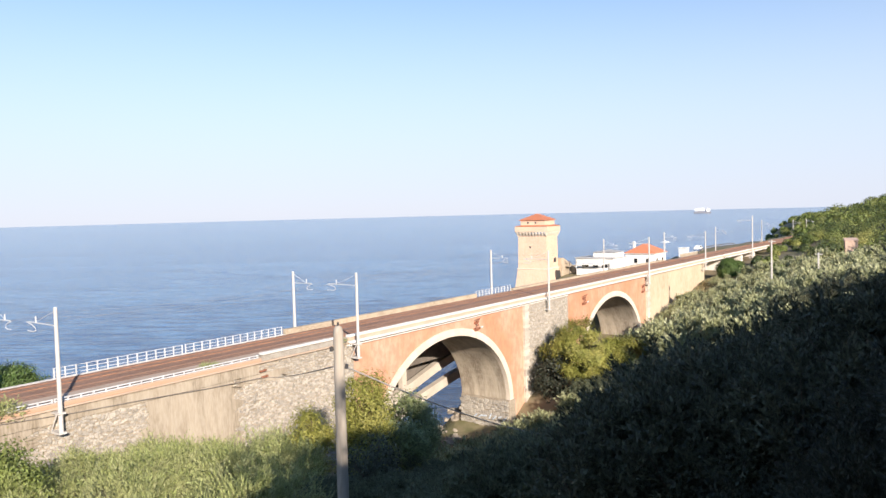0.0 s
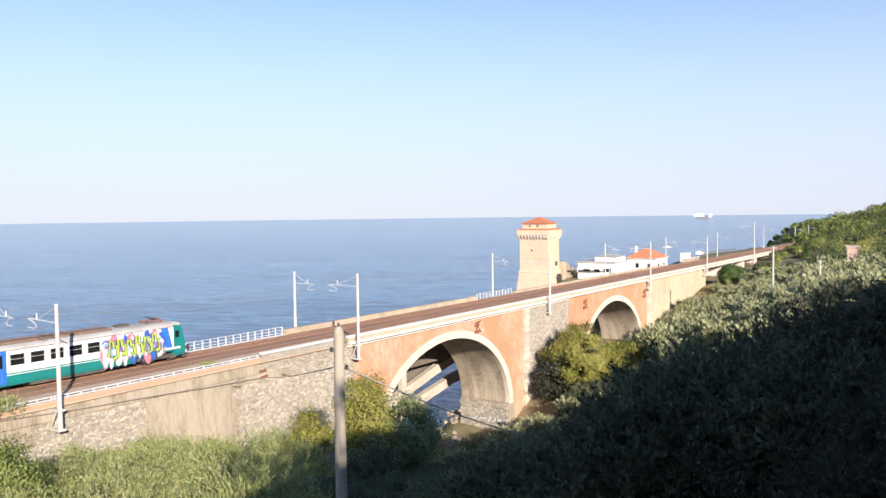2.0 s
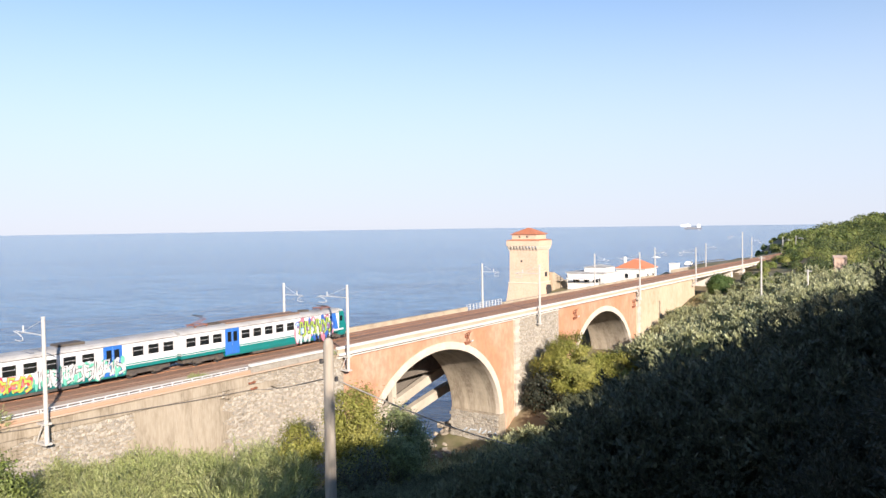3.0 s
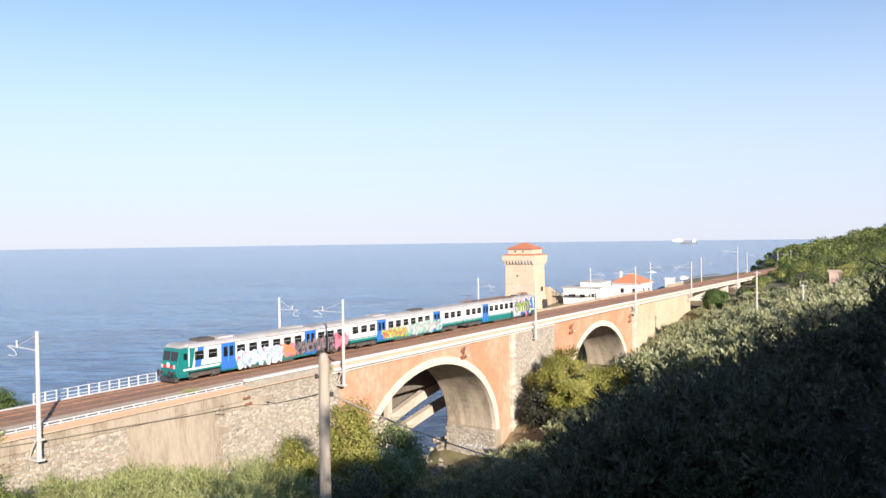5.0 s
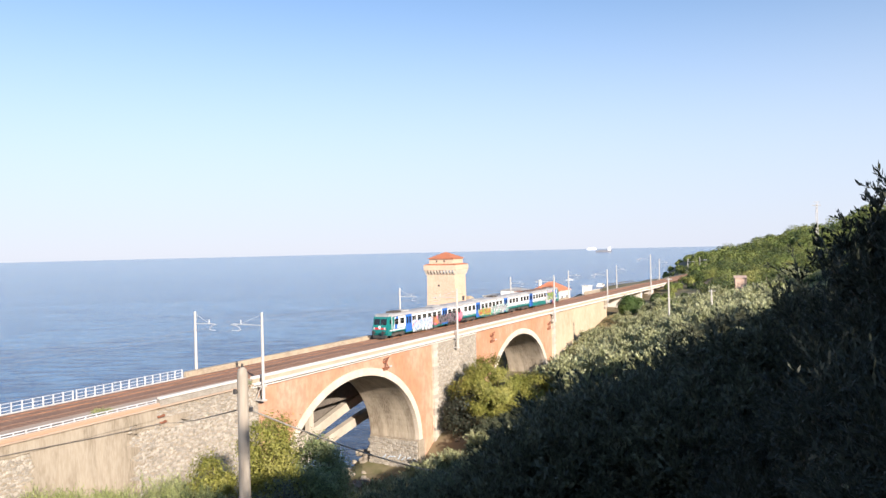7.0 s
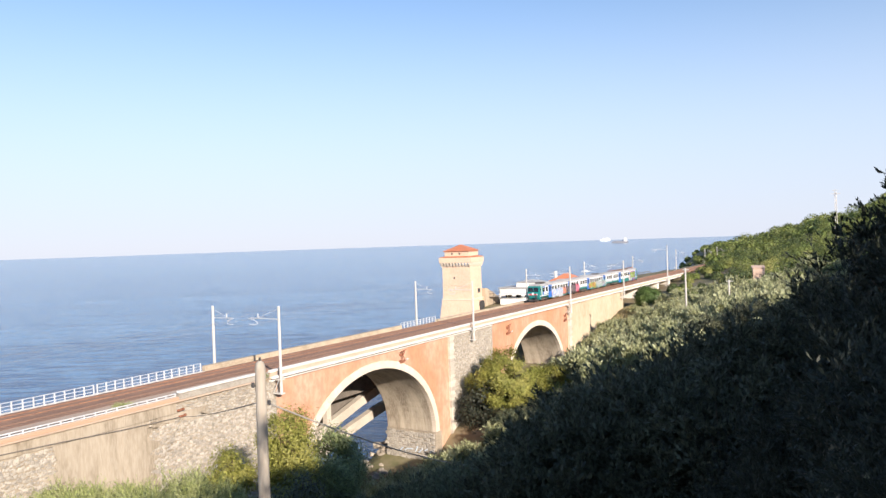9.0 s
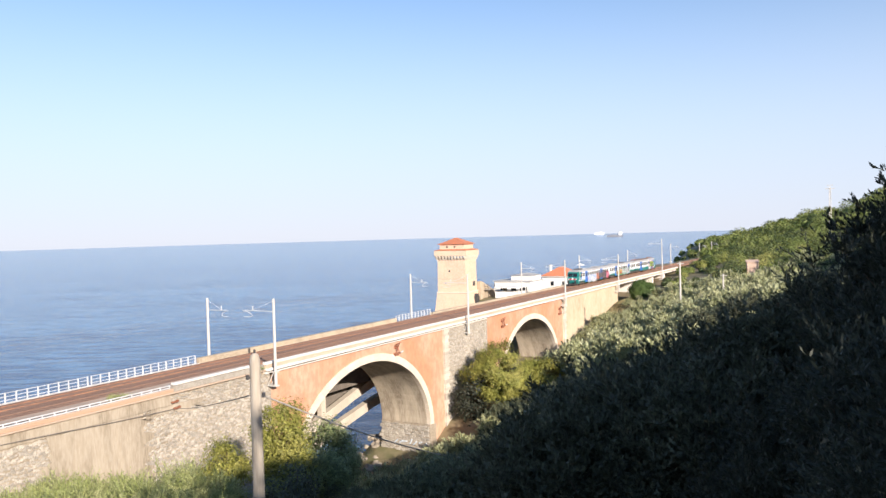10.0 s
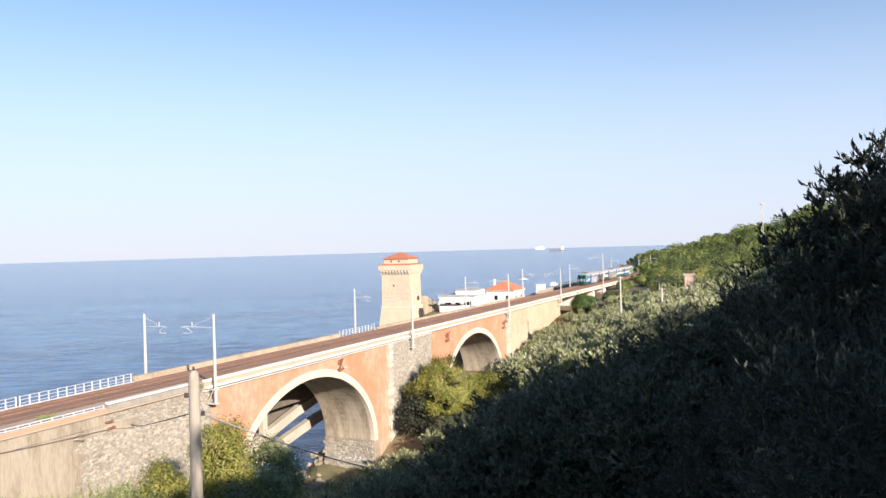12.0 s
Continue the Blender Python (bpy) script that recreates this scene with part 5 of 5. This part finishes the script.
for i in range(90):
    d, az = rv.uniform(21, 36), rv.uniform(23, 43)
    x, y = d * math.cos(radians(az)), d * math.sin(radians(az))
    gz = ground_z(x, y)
    s = min(2.3, (13.5 + d * table(az, RIM_SIGHT) - gz) / 1.95) * rv.uniform(0.7, 1.0)
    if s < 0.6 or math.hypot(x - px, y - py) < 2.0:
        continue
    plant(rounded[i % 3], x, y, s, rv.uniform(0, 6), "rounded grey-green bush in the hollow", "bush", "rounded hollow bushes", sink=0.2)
# bush tops sized to the camera's view: azimuth, sight-line slope
EDGE_SIGHT = [(9, -0.095), (14, -0.13), (17, -0.143), (20.5, -0.152), (22, -0.19), (23.5, -0.25)]
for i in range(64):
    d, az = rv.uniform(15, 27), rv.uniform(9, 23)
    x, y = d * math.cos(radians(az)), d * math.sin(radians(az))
    s = min(2.5, (13.5 + d * table(az, EDGE_SIGHT) - ground_z(x, y)) / 2.4) * rv.uniform(0.8, 1.0)
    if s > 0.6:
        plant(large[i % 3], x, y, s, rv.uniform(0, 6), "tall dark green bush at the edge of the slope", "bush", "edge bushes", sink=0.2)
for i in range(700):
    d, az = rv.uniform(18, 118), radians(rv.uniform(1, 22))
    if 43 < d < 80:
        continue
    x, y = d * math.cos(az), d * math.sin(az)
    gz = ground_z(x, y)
    # height fitted so that the tops meet the outline seen from the camera
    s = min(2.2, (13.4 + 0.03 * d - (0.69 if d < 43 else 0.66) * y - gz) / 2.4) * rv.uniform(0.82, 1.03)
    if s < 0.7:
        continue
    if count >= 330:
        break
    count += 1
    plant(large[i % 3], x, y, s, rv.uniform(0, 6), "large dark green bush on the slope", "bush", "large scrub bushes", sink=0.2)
retire(protos + large + hollow + rounded)

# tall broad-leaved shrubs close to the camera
protos = [make_plant("tall_shrub", 80 + i, 150, 15, (1.0, 1.0, 1.15), 0.27, 1.45, (0.08, 0.03), M["leaf_shaded"], 0.05, 40, lift=0.8, hollow=0.3, spray=7, rise=0.9) for i in range(3)]
for x, y, s, k in ((8.6, -1.1, 0.97, 0), (9.6, -0.35, 0.8, 1), (11.5, 0.3, 0.64, 2), (13.5, 0.2, 0.72, 0), (10.8, -1.6, 1.0, 1), (14.8, -1.2, 1.0, 2),
                   (5.2, -0.75, 0.5, 2), (6.2, 0.0, 0.55, 0), (7.2, 0.5, 0.65, 1), (7.0, -1.2, 0.75, 2), (9.0, 1.2, 0.42, 0), (8.0, -1.9, 0.95, 1), (12.5, -0.6, 0.76, 2), (10.2, -0.9, 0.9, 2)):
    plant(protos[k], x, y, s, rv.uniform(0, 6), "tall shrub with pointed leaf tufts, leaves darkened for shade", "shrub", "tall shrubs", sink=0.2)
retire(protos)

M["leaf_hedge"] = mat("leaf_hedge", (0.07, 0.12, 0.025), 0.6, (0.10, 0.15, 0.035), 0.4, island=0.35, trans=0.2)
M["leaf_tree"] = mat("leaf_tree", (0.19, 0.23, 0.09), 0.55, (0.27, 0.30, 0.13), 0.5, island=0.4, trans=0.25)

# trees of their own
def tree(seed, x, y, z_top, width, depth_z, material, leaf, label, clumps=190, per=34, radius=0.5, flat=1.0, lift=0.3, hollow=0.45, trunk=0.18, name="tree"):
    gz = ground_z(x, y)
    mid = z_top - depth_z - gz
    ob = make_plant(name, seed, clumps, per, (width, width, depth_z), radius, max(mid, depth_z * 0.6), leaf, material, trunk, 26, flat, hollow, lift, facing=True)
    ob.matrix_basis = pose(x, y, gz, 0, 0, seed * 37)
    return tagged(ob, label, "tree")


tree(131, 104.8, 50.4, -4.3, 5.9, 4.2, M["leaf_pine"], (0.40, 0.12), "bushy coastal pine in front of the viaduct pier", clumps=60, per=560, radius=0.55, trunk=0.3, hollow=0.6)
tree(102, 112.0, 47.2, -7.8, 4.2, 3.2, M["leaf_pine"], (0.40, 0.09), "smaller coastal pine beside the first", clumps=32, per=380, radius=0.5, hollow=0.6)
# added dark crown that stands in for the shadow left of the pine
tree(103, 100.6, 53.2, -8.8, 2.8, 4.0, M["leaf_shaded"], (0.5, 0.2), "dark crown put in for the shadow beside the pine", clumps=110, per=34, radius=0.5)
tree(104, 42.9, 39.0, 1.5, 2.0, 3.5, M["leaf_pine"], (0.26, 0.085), "yellowish tamarisk tree behind the post", clumps=80, per=190, radius=0.42)
tree(105, 39.8, 41.8, -1.6, 1.6, 2.4, M["leaf_pine"], (0.26, 0.085), "small yellowish tamarisk tree", clumps=50, per=170, radius=0.4)
tree(106, 49.6, 40.2, -1.4, 3.0, 3.9, M["leaf_tree"], (0.26, 0.11), "grey-green leafy tree in front of the arch", clumps=80, per=190, radius=0.5)
tree(112, 40.5, 37.0, -3.0, 1.9, 2.2, M["leaf_pine"], (0.26, 0.085), "bushy yellowish tamarisk in the hollow", clumps=60, per=160, radius=0.42)
tree(113, 46.5, 38.0, -3.4, 2.4, 2.2, M["leaf_tree"], (0.26, 0.11), "grey-green leafy tree in the hollow", clumps=60, per=180, radius=0.45)
tree(107, 33.0, 29.5, 0.2, 1.7, 1.9, M["leaf_dark"], (0.24, 0.09), "dark green leafy tree on the slope", clumps=110, per=32, radius=0.3)
tree(108, 18.4, 43.4, 1.2, 2.1, 2.1, M["leaf_maquis"], (0.24, 0.10), "dense green tree below the wall", clumps=170, per=70, radius=0.36)
tree(109, 190.0, 51.6, -0.2, 2.9, 2.5, M["leaf_hedge"], (0.32, 0.17), "rounded dense green tree beside the wall", clumps=420, per=60, radius=0.34, hollow=0.9)
tree(110, 31.0, 71.2, 0.4, 3.3, 1.8, M["leaf_hedge"], (0.26, 0.12), "low green tree beyond the tracks", clumps=220, per=60, radius=0.34, hollow=0.75)

# dry grass at the foot of the end wall
M["straw"] = mat("dry_straw", (0.40, 0.32, 0.17), 0.8, (0.30, 0.27, 0.13), 0.6, island=0.3, trans=0.2)
rd = np.random.RandomState(9)
tufts = [(x, y, ground_z(x, y)) for x, y in zip(rd.uniform(170, 200, 3600), rd.uniform(45, 56.5, 3600))]
me = leaf_mesh("dry_grass", tufts, [(0, 0, 1)] * len(tufts), 0.6, 0.09, M["straw"], 9, 0.4, 0.7)
tagged(new("dry_grass", me), "straw-coloured dry grass below the wall", "grass", kind="stuff")

# small plants beside the track
protos = [make_plant("track_weed", 120, 30, 22, (0.55, 0.55, 0.3), 0.12, 0.3, (0.2, 0.04), M["leaf_reed"], 0.02, 6, lift=0.9)]
for x, y, s in ((42.6, 58.3, 1.2), (43.8, 58.4, 0.9), (45.0, 58.3, 0.6), (58.9, 57.4, 0.9), (59.4, 57.3, 1.1), (24.8, 57.6, 2.0), (23.6, 57.8, 2.0)):
    plant(protos[0], x, y, s, x, "green weeds beside the railway track", "weeds", "track weeds", z=-0.65)
retire(protos)


# far maquis, too dense to count
def maquis(name, count, area, seed, leaf, per, radius, rough, label, material):
    rg = random.Random(seed)
    cents, outs = [], []
    made = 0
    while made < count:
        x, y = rg.uniform(*area[0]), rg.uniform(*area[1])
        z = ground_z(x, y)
        if z < SEA + 3 or (55 < y < 71 and x < 330) or (y > 68 and x < 275) or y > 0.25 * x or (y > 40 and x < 203) or (x < 198 and abs(y - 25) < 5):
            continue
        made += 1
        r = rg.uniform(*rough) * (min(1.0, max(0.4, (0.25 * x - y) / (0.10 * x))) if x > 250 else 0.5 if y > 38 else 1.0)
        for j in range(per):
            a, b_ = rg.uniform(0, 2 * math.pi), rg.uniform(-0.3, 1)
            q = math.sqrt(max(0, 1 - b_ * b_))
            rr = r * rg.uniform(0.75, 1.1)
            o = (q * math.cos(a), q * math.sin(a), b_)
            cents.append((x + o[0] * rr, y + o[1] * rr, z + 0.6 * r + o[2] * rr * 0.9))
            outs.append(o)
    me = leaf_mesh(name, cents, outs, leaf[0], leaf[1], material, seed, 0.3, facing=True)
    tagged(new(name, me), label, "maquis", kind="stuff")


maquis("maquis", 170, ((165, 420), (-30, 56)), 5, (0.5, 0.3), 480, 1.6, (1.4, 3.8), "dense green maquis on the hillside", M["leaf_maquis"])
maquis("oak_maquis", 120, ((165, 420), (-30, 56)), 15, (0.5, 0.3), 520, 1.6, (1.6, 4.4), "dark evergreen oak crowns on the hillside", M["leaf_oak"])
maquis("broom_maquis", 110, ((165, 420), (-30, 56)), 25, (0.45, 0.24), 440, 1.6, (1.2, 3.0), "yellow-green broom on the hillside", M["leaf_broom"])
maquis("headland_maquis", 300, ((330, 560), (-30, 118)), 6, (1.2, 0.6), 200, 2.5, (2.0, 4.8), "dense green maquis on the headland", M["leaf_maquis"])
maquis("lineside_maquis", 60, ((256, 335), (46, 54.5)), 8, (0.5, 0.25), 300, 1.6, (1.8, 3.4), "green scrub beside the railway line", M["leaf_maquis"])
# added out of view so that its ragged tops shade the near slope
maquis("crest_maquis", 80, ((-7.2, 16), (-46, -15)), 7, (0.6, 0.3), 110, 1.2, (0.9, 1.7), "unseen maquis behind the camera, added to cast shade", M["leaf_dark"])

# ---- stones of the rubble walls, last ----
def stone_mesh(seed):
    rg = random.Random(seed)
    def ring(s, y):
        return [(sx * s * rg.uniform(0.40, 0.5), y + rg.uniform(-0.08, 0.08), sz * s * rg.uniform(0.40, 0.5)) for sx, sz in ((-1, -1), (0.25, -1.05), (1, -1), (1.05, 0.1), (1, 1), (-0.2, 1.05), (-1, 1), (-1.05, 0.0))]
    v = ring(1.0, 0.5) + ring(1.0, -0.2) + ring(0.72, -0.5)
    f = [tuple(range(16, 24))]
    for a in (0, 8):
        for i in range(8):
            j = (i + 1) % 8
            f.append((a + i, a + j, a + 8 + j, a + 8 + i))
    me = bpy.data.meshes.new("stone")
    me.from_pydata(v, [], [q[::-1] for q in f])
    me.materials.append(M["stone"])
    return me


STONES = [stone_mesh(i) for i in range(12)]


def lay_stones(parent, x0, x1, z_top, low, y, limit, seed):
    rg = random.Random(seed)
    spots, z = [], z_top
    while z > z_top - 14:
        h = rg.uniform(0.17, 0.32)
        x = x0
        while x < x1 - 0.2:
            w = rg.uniform(0.18, 0.46)
            w = min(w, x1 - x)
            zz = z - h / 2 + rg.uniform(-0.14, 0.14)
            if zz > low(x):
                spots.append((x + w / 2, zz, w, h * rg.uniform(0.75, 1.2)))
            x += w
        z -= h
    single, rest = spots[:limit], spots[limit:]
    for x, zz, w, h in single:
        s = new("stone", STONES[rg.randrange(12)])
        s.parent = parent
        s.matrix_basis = Matrix.LocRotScale((x, y + rg.uniform(-0.02, 0.03), zz), Euler((0, rg.uniform(-0.35, 0.35), 0)), (w * 0.98, 0.15, h * 0.98))
    verts, faces = [], []
    for x, zz, w, h in rest:
        me = STONES[rg.randrange(12)]
        k = len(verts)
        dy = rg.uniform(-0.02, 0.03)
        turn = rg.uniform(-0.45, 0.45)
        ca, sa = math.cos(turn), math.sin(turn)
        verts += [(x + v.co.x * w * ca + v.co.z * h * sa, y + dy + v.co.y * 0.15, zz - v.co.x * w * sa + v.co.z * h * ca) for v in me.vertices]
        faces += [tuple(k + i for i in p.vertices) for p in me.polygons]
    if rest:
        tagged(mesh_ob("rubble", verts, faces, M["stone_far"], parent), "rough rubble stones", kind="stuff")


# quoins at the ends of the pier and of the end wall
rq = random.Random(77)
for x0 in (99.0, 149.4):
    z, i = -1.15, 0
    while z > -16:
        h = rq.uniform(0.42, 0.62)
        w = (1.0 if i % 2 else 1.35) + rq.uniform(-0.1, 0.1)
        part("quoin", boxes((x0 - 0.05, x0 + w, FRONT - 0.36, FRONT + 0.1, z - h + 0.012, z), bevel=0.02), M["quoin"], viaduct)
        z -= h
        i += 1


def foot_low(x):
    return table(x, FOOT) - 0.5


M["stone_far"] = mat("rubble_stone_joined", (0.365, 0.325, 0.27), 0.9, (0.27, 0.235, 0.19), 2.2, (0.52, 0.49, 0.44), bump=0.06, bump_scale=5, island=0.27)
lay_stones(embankment, 45.0, 61.4, -1.0, foot_low, FRONT, 300, 1)
lay_stones(embankment, 14.0, 37.0, -1.9, foot_low, FRONT, 0, 2)
lay_stones(viaduct, 99.1, 113.4, -1.2, lambda x: -17, FRONT - 0.25, 300, 3)

# inner faces of the plinths under the great arch, and boulders at their foot
rg = random.Random(31)
for c, a, r, s in ARCHES[:1]:
    z = s - 0.25
    while z > -20.5:
        h, y = rg.uniform(0.3, 0.55), FRONT + 0.1
        while y < BACK - 0.3:
            w = rg.uniform(0.35, 0.95)
            st = new("stone", STONES[rg.randrange(12)])
            st.parent = viaduct
            st.matrix_basis = Matrix.LocRotScale((c + a - 0.16, y + w / 2, z - h / 2 + rg.uniform(-0.1, 0.1)), Euler((rg.uniform(-0.3, 0.3), 0, -math.pi / 2)), (w, 0.22, h * rg.uniform(0.8, 1.3)))
            y += w
        z -= h
    for i in range(7):
        y = FRONT + 0.5 + i * 0.85
        part("paint_mark", tubes(((c + a - 0.3, y, -17.0 - rg.uniform(0, 0.5)), (c + a - 0.3, y + rg.uniform(0.3, 0.9), -17.4 - rg.uniform(0, 0.6)), 0.1), sides=5), M["spray_pale"], viaduct, "pale blue sprayed mark")


M["rock_pale"] = mat("rubble_rock", (0.34, 0.29, 0.23), 0.9, (0.22, 0.185, 0.145), 1.5, (0.42, 0.37, 0.30), bump=0.08, bump_scale=5, random_tint=0.25)


def boulder(x, y, size, seed):
    rk = random.Random(seed)
    bm = bmesh.new()
    bmesh.ops.create_icosphere(bm, subdivisions=2, radius=size)
    for v in bm.verts:
        v.co *= 1 + 0.8 * noise.noise(v.co * (1.3 / size) + Vector((seed, 0, 0)))
        v.co.z *= 0.6
    ob = part("boulder", bm, M["rock_pale"])
    ob.matrix_basis = pose(x, y, ground_z(x, y) + size * 0.12, 0, 0, rk.uniform(0, 360))
    return tagged(ob, "pale rubble boulder at the foot of the pier", "boulder", group="boulders under the arch")


for i in range(46):
    boulder(rg.uniform(74, 96), rg.uniform(50, 70), rg.uniform(0.4, 1.2), i)


def motions():
    run = ((0.0, -77.0), (1.5, -41.6), (2.0, -30.2), (2.5, -18.3), (3.0, -5.8), (5.0, 44.9), (5.5, 57.5), (6.5, 83.0), (7.5, 108.7), (9.5, 161.8), (10.5, 189.8), (12.0, 235.8))
    for start, c in zip(STARTS, COACHES):
        walk(c, [(t, pose(x + start, 64.75, -0.4)) for t, x in run])
    walk(ferry, [(0.0, ferry_at(17.2)), (6.0, ferry_at(17.85)), (12.0, ferry_at(18.3))])


motions()
